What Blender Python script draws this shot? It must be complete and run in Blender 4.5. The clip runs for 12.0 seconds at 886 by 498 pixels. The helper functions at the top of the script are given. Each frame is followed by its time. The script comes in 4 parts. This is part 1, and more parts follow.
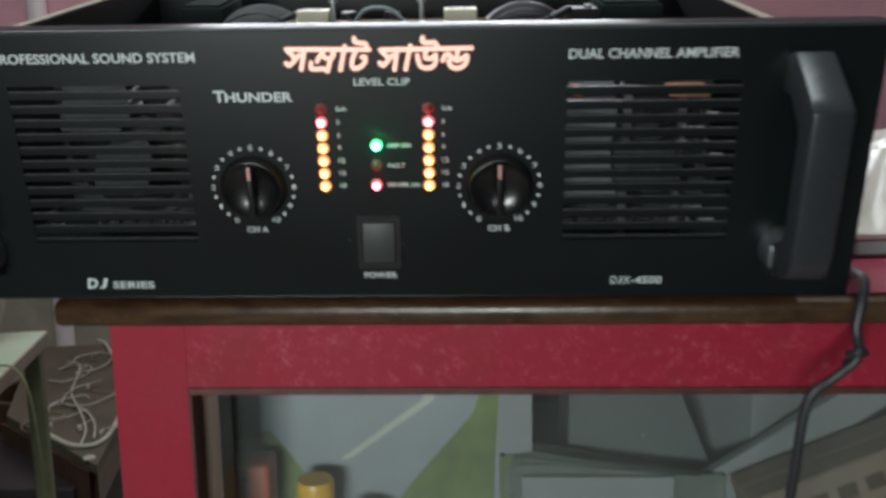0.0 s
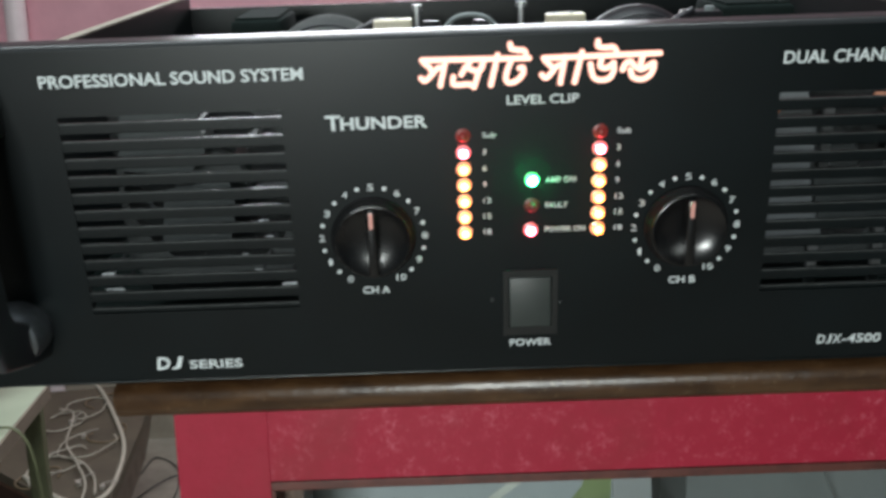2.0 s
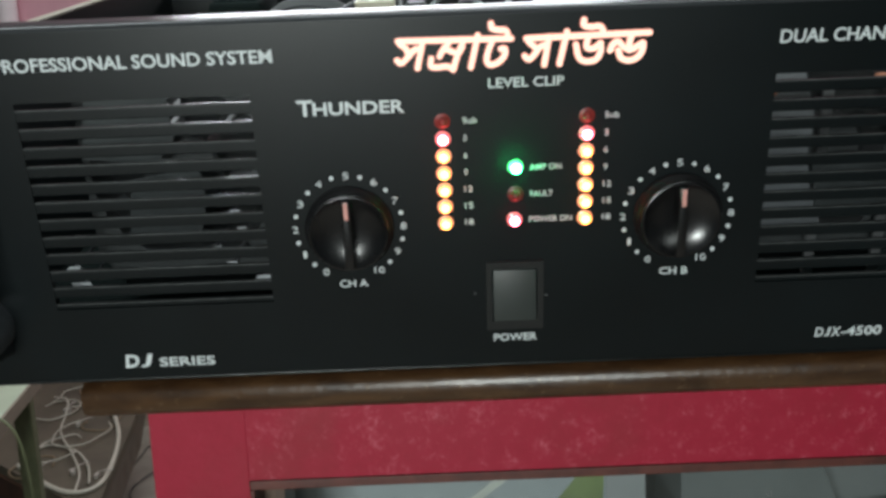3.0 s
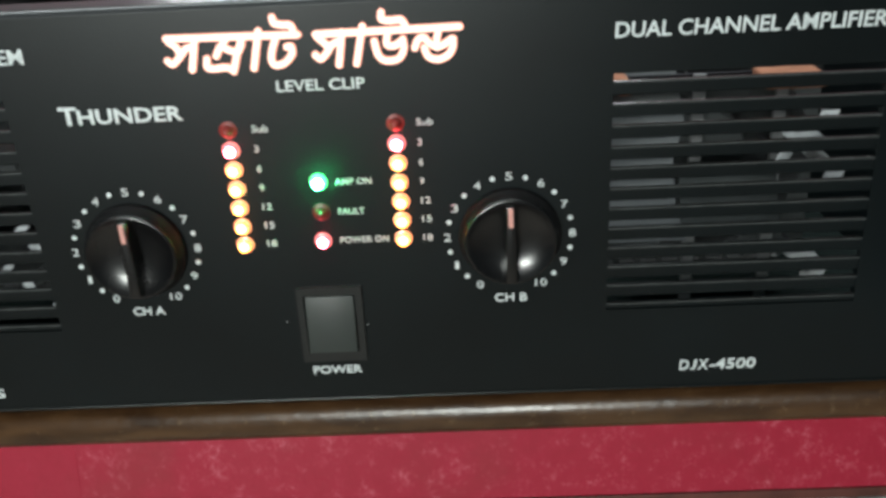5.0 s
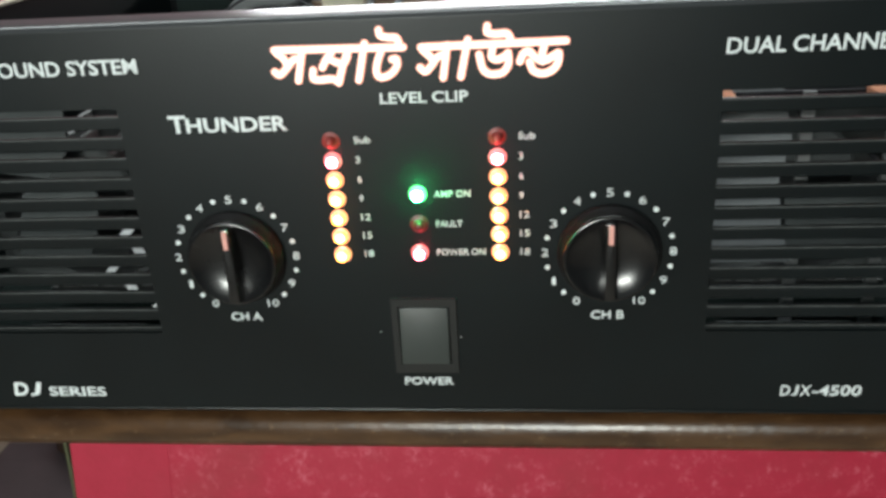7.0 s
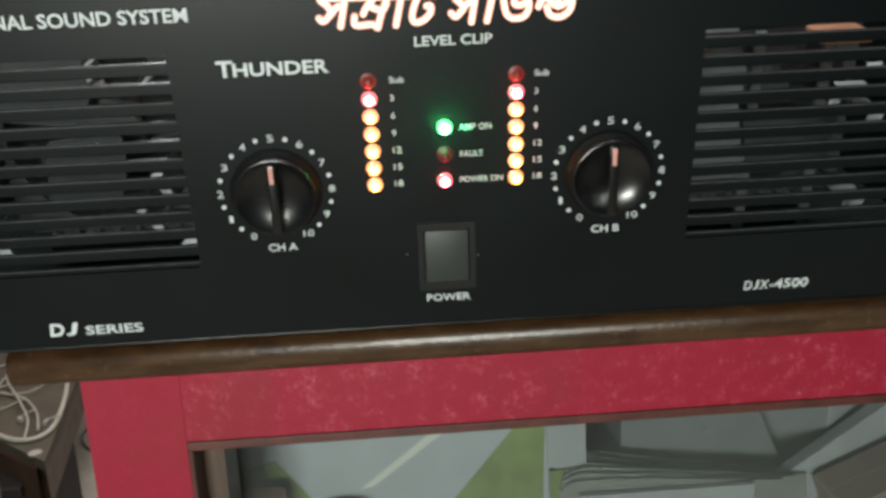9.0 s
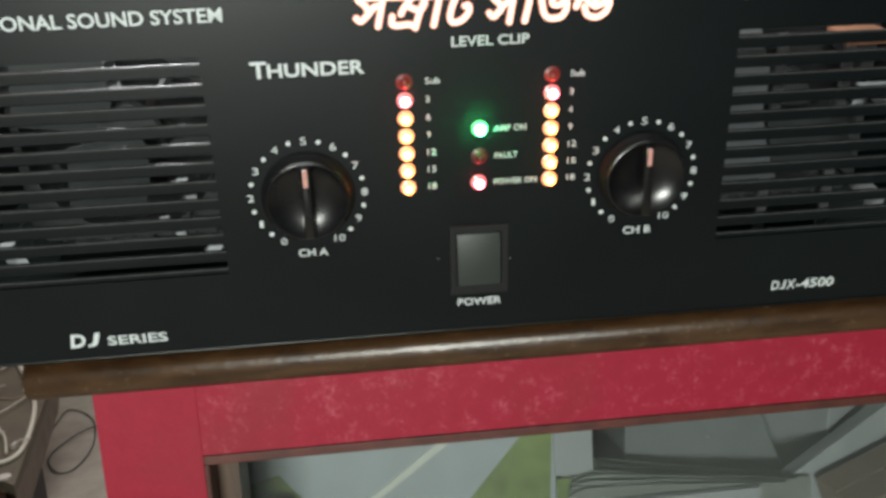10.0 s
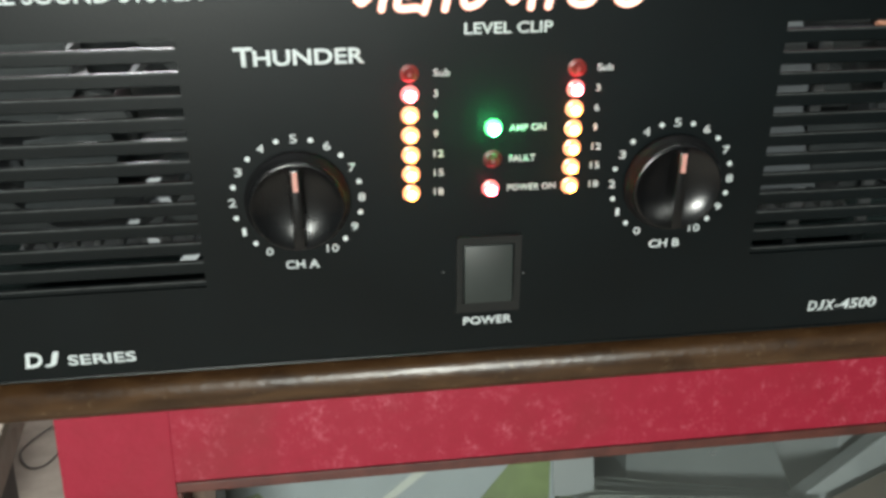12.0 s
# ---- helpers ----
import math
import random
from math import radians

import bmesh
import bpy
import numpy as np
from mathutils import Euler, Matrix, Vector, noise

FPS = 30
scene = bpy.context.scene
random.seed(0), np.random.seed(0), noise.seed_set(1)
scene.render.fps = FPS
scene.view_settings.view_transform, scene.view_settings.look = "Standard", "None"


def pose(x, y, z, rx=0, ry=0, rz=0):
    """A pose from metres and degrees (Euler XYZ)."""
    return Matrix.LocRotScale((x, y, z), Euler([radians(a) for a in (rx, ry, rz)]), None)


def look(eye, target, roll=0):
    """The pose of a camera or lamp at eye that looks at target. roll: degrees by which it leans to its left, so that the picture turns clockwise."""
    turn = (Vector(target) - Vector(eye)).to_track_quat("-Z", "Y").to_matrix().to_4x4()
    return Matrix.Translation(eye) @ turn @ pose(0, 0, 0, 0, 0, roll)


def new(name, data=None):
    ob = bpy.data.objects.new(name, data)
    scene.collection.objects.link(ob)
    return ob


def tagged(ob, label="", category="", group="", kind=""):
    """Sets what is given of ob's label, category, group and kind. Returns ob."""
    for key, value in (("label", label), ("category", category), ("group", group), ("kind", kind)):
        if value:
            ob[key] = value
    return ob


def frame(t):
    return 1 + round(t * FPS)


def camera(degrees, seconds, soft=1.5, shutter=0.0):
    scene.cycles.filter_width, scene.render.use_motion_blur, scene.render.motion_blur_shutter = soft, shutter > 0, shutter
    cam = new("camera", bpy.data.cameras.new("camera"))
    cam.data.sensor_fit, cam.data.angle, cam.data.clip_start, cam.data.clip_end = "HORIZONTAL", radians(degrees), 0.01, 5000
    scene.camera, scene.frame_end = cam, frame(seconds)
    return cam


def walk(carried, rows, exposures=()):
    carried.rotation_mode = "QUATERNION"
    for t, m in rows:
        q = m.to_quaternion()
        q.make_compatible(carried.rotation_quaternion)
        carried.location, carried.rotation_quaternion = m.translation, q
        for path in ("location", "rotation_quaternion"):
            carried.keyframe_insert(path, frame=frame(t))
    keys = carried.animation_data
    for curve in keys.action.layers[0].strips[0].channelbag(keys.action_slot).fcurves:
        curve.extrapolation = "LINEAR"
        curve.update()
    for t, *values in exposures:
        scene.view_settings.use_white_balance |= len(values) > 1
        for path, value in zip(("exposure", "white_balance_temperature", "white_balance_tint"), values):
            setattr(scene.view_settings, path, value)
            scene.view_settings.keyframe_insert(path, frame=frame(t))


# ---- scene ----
cam = camera(53.1, 12.0, soft=3.3, shutter=0.5)
PATH = [
    (0, (0.043, -0.413, 1.017), (-0.006, 1.436, 0.258), -0.9),
    (0.5, (0.015, -0.35, 1.002), (-0.066, 1.51, 0.273), -1.9),
    (1, (-0.029, -0.323, 0.997), (-0.152, 1.532, 0.26), -2.9),
    (1.5, (-0.048, -0.328, 0.997), (-0.117, 1.532, 0.264), -2.4),
    (2, (-0.034, -0.322, 0.998), (-0.033, 1.546, 0.284), -2.0),
    (2.5, (-0.031, -0.312, 0.998), (-0.015, 1.541, 0.245), -2.1),
    (2.7, (-0.029, -0.309, 0.995), (-0.035, 1.546, 0.248), -2.3),
    (4.3, (-0.001, -0.291, 0.998), (0.078, 1.545, 0.214), -2.2),
    (4.5, (0.014, -0.283, 0.999), (0.058, 1.55, 0.199), -2.6),
    (5, (0.046, -0.26, 0.995), (-0.007, 1.56, 0.169), -3.0),
    (5.2, (0.058, -0.251, 0.996), (-0.094, 1.556, 0.148), -3.3),
    (5.5, (0.059, -0.243, 0.992), (-0.135, 1.575, 0.182), -3.4),
    (6, (0.057, -0.236, 0.993), (-0.199, 1.574, 0.182), -3.6),
    (6.5, (0.051, -0.242, 0.995), (-0.215, 1.563, 0.177), -3.9),
    (6.7, (0.045, -0.249, 0.995), (-0.206, 1.565, 0.19), -3.7),
    (8.3, (0.009, -0.287, 1.006), (0.0, 1.524, 0.158), -2.4),
    (8.5, (0.001, -0.293, 1.005), (0.012, 1.51, 0.14), -2.2),
    (9, (-0.018, -0.298, 1.002), (0.082, 1.491, 0.113), -2.0),
    (9.5, (-0.031, -0.295, 1.0), (0.142, 1.492, 0.119), -1.8),
    (10, (-0.044, -0.294, 0.997), (0.144, 1.502, 0.137), -1.5),
    (10.5, (-0.051, -0.288, 0.994), (0.148, 1.511, 0.144), -1.1),
    (11, (-0.053, -0.277, 0.993), (0.153, 1.522, 0.142), -0.8),
    (11.5, (-0.053, -0.266, 0.991), (0.163, 1.522, 0.123), -0.4),
    (12, (-0.048, -0.258, 0.988), (0.18, 1.525, 0.111), -0.1),
]
# the front panel leans 12 degrees out of plumb; the path is given in the panel's own axes
AMP = pose(0, 0, 0.80, 12, 0, 0)
walk(cam, [(t, AMP @ pose(0, 0, -0.822) @ look(eye, target, roll)) for t, eye, target, roll in PATH],
     [(0, -0.58, 6500, 10), (0.5, -0.42, 6500, 10), (1.0, -0.47, 6450, 10), (1.5, 0.08, 6450, 10), (2.0, -0.18, 6500, 10), (2.7, -0.36, 6500, 10), (4.5, -0.02, 6750, 10),
      (5.5, 0.18, 6550, 10), (6.5, 0.32, 6700, 10), (8.5, -0.02, 6850, 10), (9.5, 0.04, 7000, 10), (10.5, 0.10, 6850, 10), (12, 0.30, 6850, 10)])

# ---- world, lamps, exposure ----
world = bpy.data.worlds.new("room_air")
scene.world = world
world.use_nodes = True
world.node_tree.nodes["Background"].inputs[0].default_value = (0.75, 0.85, 1.0, 1)
world.node_tree.nodes["Background"].inputs[1].default_value = 0.02


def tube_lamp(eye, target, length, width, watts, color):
    data = bpy.data.lights.new("unseen_lamp", "AREA")
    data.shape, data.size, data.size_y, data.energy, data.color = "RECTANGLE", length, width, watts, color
    ob = new("unseen_lamp", data)
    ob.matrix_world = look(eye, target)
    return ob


tube_lamp((-0.4, -0.12, 2.56), (-0.4, -0.10, 0.8), 1.9, 0.60, 46, (0.87, 0.97, 1.0))
# added lamp, none seen: low in front, for the panel's haze and the red face
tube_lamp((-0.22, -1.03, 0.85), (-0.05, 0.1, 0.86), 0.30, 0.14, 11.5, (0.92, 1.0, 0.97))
# added lamp at the rear, none seen: brightens the amplifier's top flange
tube_lamp((-0.1, 2.02, 1.75), (0.0, 0.1, 0.8), 1.2, 0.10, 20, (0.90, 0.96, 1.0))


# ---- materials ----
def material(name, color, rough=0.5, metal=0.0, vary=0.0, scale=30.0, color2=None, bump=0.0, bump_scale=200.0, coat=0.0, rough_vary=0.0, spec=0.5):
    """A surface with two scales of mottling, uneven gloss and fine relief."""
    m = bpy.data.materials.new(name)
    m.use_nodes = True
    nt = m.node_tree
    b = nt.nodes["Principled BSDF"]
    b.inputs["Base Color"].default_value = (*color, 1)
    b.inputs["Roughness"].default_value = rough
    b.inputs["Metallic"].default_value = metal
    b.inputs["Coat Weight"].default_value = coat
    b.inputs["Specular IOR Level"].default_value = spec
    tc = nt.nodes.new("ShaderNodeTexCoord")
    if vary or color2:
        n1 = nt.nodes.new("ShaderNodeTexNoise")
        n1.inputs["Scale"].default_value = scale
        n1.inputs["Detail"].default_value = 8
        n1.inputs["Roughness"].default_value = 0.65
        nt.links.new(tc.outputs["Object"], n1.inputs["Vector"])
        ramp = nt.nodes.new("ShaderNodeValToRGB")
        c2 = color2 or tuple(min(1, c * (1 + vary)) for c in color)
        c1 = color if color2 else tuple(c * (1 - vary) for c in color)
        ramp.color_ramp.elements[0].position, ramp.color_ramp.elements[1].position = 0.35, 0.68
        ramp.color_ramp.elements[0].color, ramp.color_ramp.elements[1].color = (*c1, 1), (*c2, 1)
        nt.links.new(n1.outputs["Fac"], ramp.inputs["Fac"])
        nt.links.new(ramp.outputs["Color"], b.inputs["Base Color"])
    if rough_vary:
        n2 = nt.nodes.new("ShaderNodeTexNoise")
        n2.inputs["Scale"].default_value = scale * 0.7 + 5
        n2.inputs["Detail"].default_value = 6
        nt.links.new(tc.outputs["Object"], n2.inputs["Vector"])
        mr = nt.nodes.new("ShaderNodeMapRange")
        mr.inputs["To Min"].default_value, mr.inputs["To Max"].default_value = max(0.03, rough - rough_vary), min(1, rough + rough_vary)
        nt.links.new(n2.outputs["Fac"], mr.inputs["Value"])
        nt.links.new(mr.outputs["Result"], b.inputs["Roughness"])
    if bump:
        n3 = nt.nodes.new("ShaderNodeTexNoise")
        n3.inputs["Scale"].default_value = bump_scale
        n3.inputs["Detail"].default_value = 5
        nt.links.new(tc.outputs["Object"], n3.inputs["Vector"])
        bp = nt.nodes.new("ShaderNodeBump")
        bp.inputs["Strength"].default_value = bump
        bp.inputs["Distance"].default_value = 0.001
        nt.links.new(n3.outputs["Fac"], bp.inputs["Height"])
        nt.links.new(bp.outputs["Normal"], b.inputs["Normal"])
    return m


def glowing(name, color, strength, base=(0.3, 0.3, 0.3)):
    m = material(name, base, 0.2)
    b = m.node_tree.nodes["Principled BSDF"]
    b.inputs["Emission Color"].default_value = (*color, 1)
    b.inputs["Emission Strength"].default_value = strength
    return m


def lens_plastic(name, color):
    m = material(name, color, 0.42)
    b = m.node_tree.nodes["Principled BSDF"]
    b.inputs["Subsurface Weight"].default_value = 0.4
    b.inputs["Subsurface Radius"].default_value = (0.002, 0.002, 0.002)
    b.inputs["Subsurface Scale"].default_value = 0.5
    return m


def wood(name, dark, light, along=(1, 12, 12), rough=0.35):
    m = material(name, dark, rough, bump=0.25, bump_scale=260, coat=0.15, rough_vary=0.12)
    nt = m.node_tree
    b = nt.nodes["Principled BSDF"]
    tc = nt.nodes.new("ShaderNodeTexCoord")
    mp = nt.nodes.new("ShaderNodeMapping")
    mp.inputs["Scale"].default_value = along
    n = nt.nodes.new("ShaderNodeTexNoise")
    n.inputs["Scale"].default_value, n.inputs["Detail"].default_value, n.inputs["Distortion"].default_value = 14, 9, 0.6
    ramp = nt.nodes.new("ShaderNodeValToRGB")
    ramp.color_ramp.elements[0].position, ramp.color_ramp.elements[1].position = 0.36, 0.68
    ramp.color_ramp.elements[0].color, ramp.color_ramp.elements[1].color = (*dark, 1), (*light, 1)
    nt.links.new(tc.outputs["Object"], mp.inputs["Vector"])
    nt.links.new(mp.outputs["Vector"], n.inputs["Vector"])
    nt.links.new(n.outputs["Fac"], ramp.inputs["Fac"])
    nt.links.new(ramp.outputs["Color"], b.inputs["Base Color"])
    return m


def scuffed_red(name, lo=0.275, hi=0.47):
    """Red paint with pale rubbed specks and darker grime."""
    m = material(name, (0.33, 0.018, 0.035), 0.6, bump=0.2, bump_scale=300, rough_vary=0.12, spec=0.3)
    nt = m.node_tree
    b = nt.nodes["Principled BSDF"]
    tc = nt.nodes.new("ShaderNodeTexCoord")
    big, fine = nt.nodes.new("ShaderNodeTexNoise"), nt.nodes.new("ShaderNodeTexNoise")
    big.inputs["Scale"].default_value, big.inputs["Detail"].default_value, big.inputs["Roughness"].default_value = 120, 9, 0.75
    fine.inputs["Scale"].default_value, fine.inputs["Detail"].default_value, fine.inputs["Roughness"].default_value = 420, 9, 0.85
    mul = nt.nodes.new("ShaderNodeMath")
    mul.operation = "MULTIPLY"
    worn = nt.nodes.new("ShaderNodeValToRGB")
    worn.color_ramp.elements[0].position, worn.color_ramp.elements[1].position = lo, hi
    base = nt.nodes.new("ShaderNodeValToRGB")
    base.color_ramp.elements[0].position, base.color_ramp.elements[1].position = 0.3, 0.7
    base.color_ramp.elements[0].color, base.color_ramp.elements[1].color = (0.285, 0.0100, 0.028, 1), (0.335, 0.0130, 0.037, 1)
    mix = nt.nodes.new("ShaderNodeMix")
    mix.data_type = "RGBA"
    mix.inputs[7].default_value = (0.56, 0.145, 0.185, 1)
    for n in (big, fine):
        nt.links.new(tc.outputs["Object"], n.inputs["Vector"])
    nt.links.new(big.outputs["Fac"], mul.inputs[0])
    nt.links.new(fine.outputs["Fac"], mul.inputs[1])
    nt.links.new(mul.outputs[0], worn.inputs["Fac"])
    nt.links.new(big.outputs["Fac"], base.inputs["Fac"])
    nt.links.new(base.outputs["Color"], mix.inputs[6])
    nt.links.new(worn.outputs["Color"], mix.inputs[0])
    # brownish grime in broad soft patches
    soil, cut = nt.nodes.new("ShaderNodeTexNoise"), nt.nodes.new("ShaderNodeMapRange")
    soil.inputs["Scale"].default_value, soil.inputs["Detail"].default_value, soil.inputs["Roughness"].default_value = 17, 8, 0.6
    cut.inputs["From Min"].default_value, cut.inputs["From Max"].default_value, cut.inputs["To Max"].default_value = 0.5, 0.80, 0.45
    stain = nt.nodes.new("ShaderNodeMix")
    stain.data_type = "RGBA"
    stain.inputs[7].default_value = (0.17, 0.030, 0.026, 1)
    nt.links.new(tc.outputs["Object"], soil.inputs["Vector"])
    nt.links.new(soil.outputs["Fac"], cut.inputs["Value"])
    nt.links.new(cut.outputs["Result"], stain.inputs[0])
    nt.links.new(mix.outputs[2], stain.inputs[6])
    nt.links.new(stain.outputs[2], b.inputs["Base Color"])
    return m


def worn_varnish(name):
    """Brown varnish rubbed to specks, dull where it is worn."""
    m = wood(name, (0.030, 0.0135, 0.0055), (0.070, 0.034, 0.014), (2.5, 9, 9), 0.33)
    nt = m.node_tree
    b = nt.nodes["Principled BSDF"]
    b.inputs["Coat Weight"].default_value = 0.0
    b.inputs["Specular IOR Level"].default_value = 0.5
    tc = nt.nodes.new("ShaderNodeTexCoord")
    speck, cut, mix = nt.nodes.new("ShaderNodeTexNoise"), nt.nodes.new("ShaderNodeMapRange"), nt.nodes.new("ShaderNodeMix")
    speck.inputs["Scale"].default_value, speck.inputs["Detail"].default_value, speck.inputs["Roughness"].default_value = 330, 9, 0.75
    cut.inputs["From Min"].default_value, cut.inputs["From Max"].default_value = 0.58, 0.80
    mix.data_type = "RGBA"
    mix.inputs[7].default_value = (0.22, 0.15, 0.085, 1)
    grain = b.inputs["Base Color"].links[0].from_socket
    nt.links.new(tc.outputs["Object"], speck.inputs["Vector"])
    nt.links.new(speck.outputs["Fac"], cut.inputs["Value"])
    nt.links.new(cut.outputs["Result"], mix.inputs[0])
    nt.links.new(grain, mix.inputs[6])
    nt.links.new(mix.outputs[2], b.inputs["Base Color"])
    return m


def dusty_glass(name):
    """Clear sheet glass under an uneven film of dust."""
    m = material(name, (0.34, 0.37, 0.35), 0.35, spec=0.4)
    nt = m.node_tree
    b = nt.nodes["Principled BSDF"]
    tc, film, cut = nt.nodes.new("ShaderNodeTexCoord"), nt.nodes.new("ShaderNodeTexNoise"), nt.nodes.new("ShaderNodeMapRange")
    film.inputs["Scale"].default_value, film.inputs["Detail"].default_value = 9, 7
    cut.inputs["From Min"].default_value, cut.inputs["From Max"].default_value = 0.3, 0.75
    cut.inputs["To Min"].default_value, cut.inputs["To Max"].default_value = 0.04, 0.13
    clear, mix = nt.nodes.new("ShaderNodeBsdfTransparent"), nt.nodes.new("ShaderNodeMixShader")
    nt.links.new(tc.outputs["Object"], film.inputs["Vector"])
    nt.links.new(film.outputs["Fac"], cut.inputs["Value"])
    nt.links.new(cut.outputs["Result"], mix.inputs[0])
    nt.links.new(clear.outputs[0], mix.inputs[1])
    nt.links.new(b.outputs[0], mix.inputs[2])
    nt.links.new(mix.outputs[0], nt.nodes["Material Output"].inputs["Surface"])
    return m


PANEL = material("black_panel_paint", (0.0018, 0.0040, 0.0048), 0.36, vary=0.40, scale=7, bump=0.05, bump_scale=900, rough_vary=0.07, spec=0.32)
# lighter than the panel paint: ceiling light caught by the slats' edges
GLINT = material("slat_edge_glint", (0.05, 0.055, 0.056), 0.38, 0.2, vary=0.35, scale=220, rough_vary=0.08)
FLANGE = material("polished_black_edge", (0.02, 0.022, 0.024), 0.32, rough_vary=0.06, bump=0.03)
STEEL = material("zinc_steel", (0.45, 0.46, 0.47), 0.42, 0.9, vary=0.15, scale=25, rough_vary=0.1)
BLACK = material("black_plastic", (0.004, 0.004, 0.0045), 0.27, bump=0.02, bump_scale=400, rough_vary=0.05, spec=0.6)
MATTE = material("matte_black_plastic", (0.016, 0.016, 0.017), 0.5, bump=0.08, bump_scale=500, rough_vary=0.08)
SKIRT = material("dull_black_plastic", (0.005, 0.005, 0.0055), 0.62, bump=0.1, bump_scale=400, rough_vary=0.08, spec=0.2)
BEZEL = material("switch_bezel_plastic", (0.008, 0.009, 0.009), 0.38, bump=0.06, bump_scale=500, rough_vary=0.08)
HANDLE = material("black_handle_lacquer", (0.022, 0.025, 0.029), 0.30, bump=0.05, bump_scale=260, rough_vary=0.1)
# paler and more metallic than the handle's lacquer
COLLAR = material("silver_grey_metal", (0.22, 0.24, 0.26), 0.28, 0.8, vary=0.3, scale=120, bump=0.1)
ROCKER = material("grey_rocker_plastic", (0.024, 0.030, 0.028), 0.50, vary=0.1, scale=60, bump=0.05)
WHITE_INK = material("white_screen_print", (0.60, 0.65, 0.66), 0.5, vary=0.06, scale=300)
PINK_INK = material("faded_pink_pointer", (0.62, 0.30, 0.26), 0.5, vary=0.1, scale=300)
ALU = material("heatsink_aluminium", (0.16, 0.165, 0.165), 0.6, 0.4, vary=0.12, scale=40, rough_vary=0.1)
FAN = material("fan_plastic", (0.075, 0.082, 0.085), 0.45, bump=0.05, rough_vary=0.08)
TAB = material("pale_terminal_tab", (0.46, 0.48, 0.48), 0.4, vary=0.1, scale=200)
BAFFLE = material("grey_sheet_metal", (0.15, 0.16, 0.163), 0.42, vary=0.15, scale=40, rough_vary=0.1)
DULL = material("dull_grey_sheet", (0.050, 0.056, 0.055), 0.45, vary=0.2, scale=40)
BOARD = material("circuit_board", (0.16, 0.09, 0.05), 0.45, vary=0.3, scale=60)
CREAM_P = material("cream_nylon", (0.72, 0.66, 0.50), 0.4, vary=0.08, scale=80)
COPPER = material("copper_winding", (0.46, 0.21, 0.13), 0.45, 0.4, vary=0.2, scale=120)
CAP = material("capacitor_sleeve", (0.012, 0.012, 0.015), 0.45, vary=0.2, scale=80, spec=0.3)
SLATE = material("grey_green_enamel", (0.012, 0.017, 0.016), 0.8, vary=0.15, scale=30, spec=0.02)
GREYPL = material("grey_tape", (0.085, 0.088, 0.088), 0.7, vary=0.2, scale=60, spec=0.05)
DUSTY_GLASS = dusty_glass("dusty_pane")
RED = scuffed_red("scuffed_red_paint")
RED_SMOOTH = scuffed_red("smooth_red_paint", 0.34, 0.56)
EDGE = worn_varnish("brown_varnished_edge")
DARKWOOD = wood("dark_brown_wood", (0.03, 0.014, 0.008), (0.075, 0.034, 0.018), (12, 12, 1.2), 0.5)
JAMBWOOD = wood("brown_jamb_wood", (0.070, 0.042, 0.030), (0.125, 0.078, 0.055), (12, 12, 1.2), 0.55)
BEAD = material("chipped_maroon_bead", (0.085, 0.022, 0.016), 0.55, vary=0.35, scale=60, bump=0.2)
NIGHT = material("near_black_tone", (0.016, 0.011, 0.012), 0.6, vary=0.3, scale=20, bump=0.15)
PINK = material("pink_plastic_sheet", (0.62, 0.10, 0.17), 0.4, vary=0.08, scale=12, bump=0.1, bump_scale=60)
PINKWALL = material("pink_distemper", (0.70, 0.35, 0.41), 0.7, vary=0.10, scale=5, bump=0.2, bump_scale=120)
SEAWALL = material("blue_green_distemper", (0.13, 0.165, 0.17), 0.75, vary=0.12, scale=4, bump=0.2, bump_scale=120)
PALE = material("pale_conduit", (0.74, 0.62, 0.64), 0.5, vary=0.05)
CREAM = material("cream_laminate", (0.36, 0.41, 0.305), 0.4, vary=0.07, scale=9, rough_vary=0.1)
BEIGE = material("beige_board", (0.36, 0.31, 0.25), 0.6, vary=0.12, scale=14, bump=0.1)
TAUPE = material("dusty_taupe_board", (0.072, 0.056, 0.036), 0.7, vary=0.25, scale=11, bump=0.15)
OLIVE = material("olive_painted_post", (0.10, 0.11, 0.055), 0.5, vary=0.25, scale=30)
CABLE_W = material("white_cable_sheath", (0.40, 0.365, 0.30), 0.45, vary=0.1, scale=50)
WIRE_T = material("tan_wire", (0.20, 0.14, 0.08), 0.5, vary=0.1)
CABLE_B = material("black_cable_sheath", (0.02, 0.02, 0.025), 0.4)
FLOORM = material("beige_cement_floor", (0.31, 0.27, 0.225), 0.7, vary=0.25, scale=6, bump=0.3, bump_scale=80)
CEIL = material("whitewashed_ceiling", (0.72, 0.71, 0.68), 0.8, vary=0.05, scale=4)
YELLOW = material("yellow_plastic", (0.70, 0.42, 0.04), 0.35, vary=0.1, scale=40)
GREEN = material("green_plastic", (0.03, 0.12, 0.04), 0.4, vary=0.15, scale=40)
ORANGE = material("orange_clay_plastic", (0.40, 0.10, 0.05), 0.45, vary=0.15, scale=40)
PRINT = material("grey_blue_print", (0.25, 0.30, 0.315), 0.4, vary=0.12, scale=14)
LEAF = material("green_print", (0.13, 0.19, 0.06), 0.4, vary=0.25, scale=30)
PALELINE = material("pale_print", (0.42, 0.46, 0.42), 0.4, vary=0.08, scale=30)
PAPER = material("white_card", (0.23, 0.26, 0.265), 0.5, vary=0.06, scale=20)
GREYBOX = material("slate_grey_card", (0.095, 0.112, 0.115), 0.55, vary=0.12, scale=14)
FILM = material("milky_plastic_film", (0.28, 0.32, 0.295), 0.28, vary=0.12, scale=22, bump=0.5, bump_scale=70)
MAROON = material("maroon_cover", (0.09, 0.012, 0.02), 0.4, vary=0.15, scale=30)
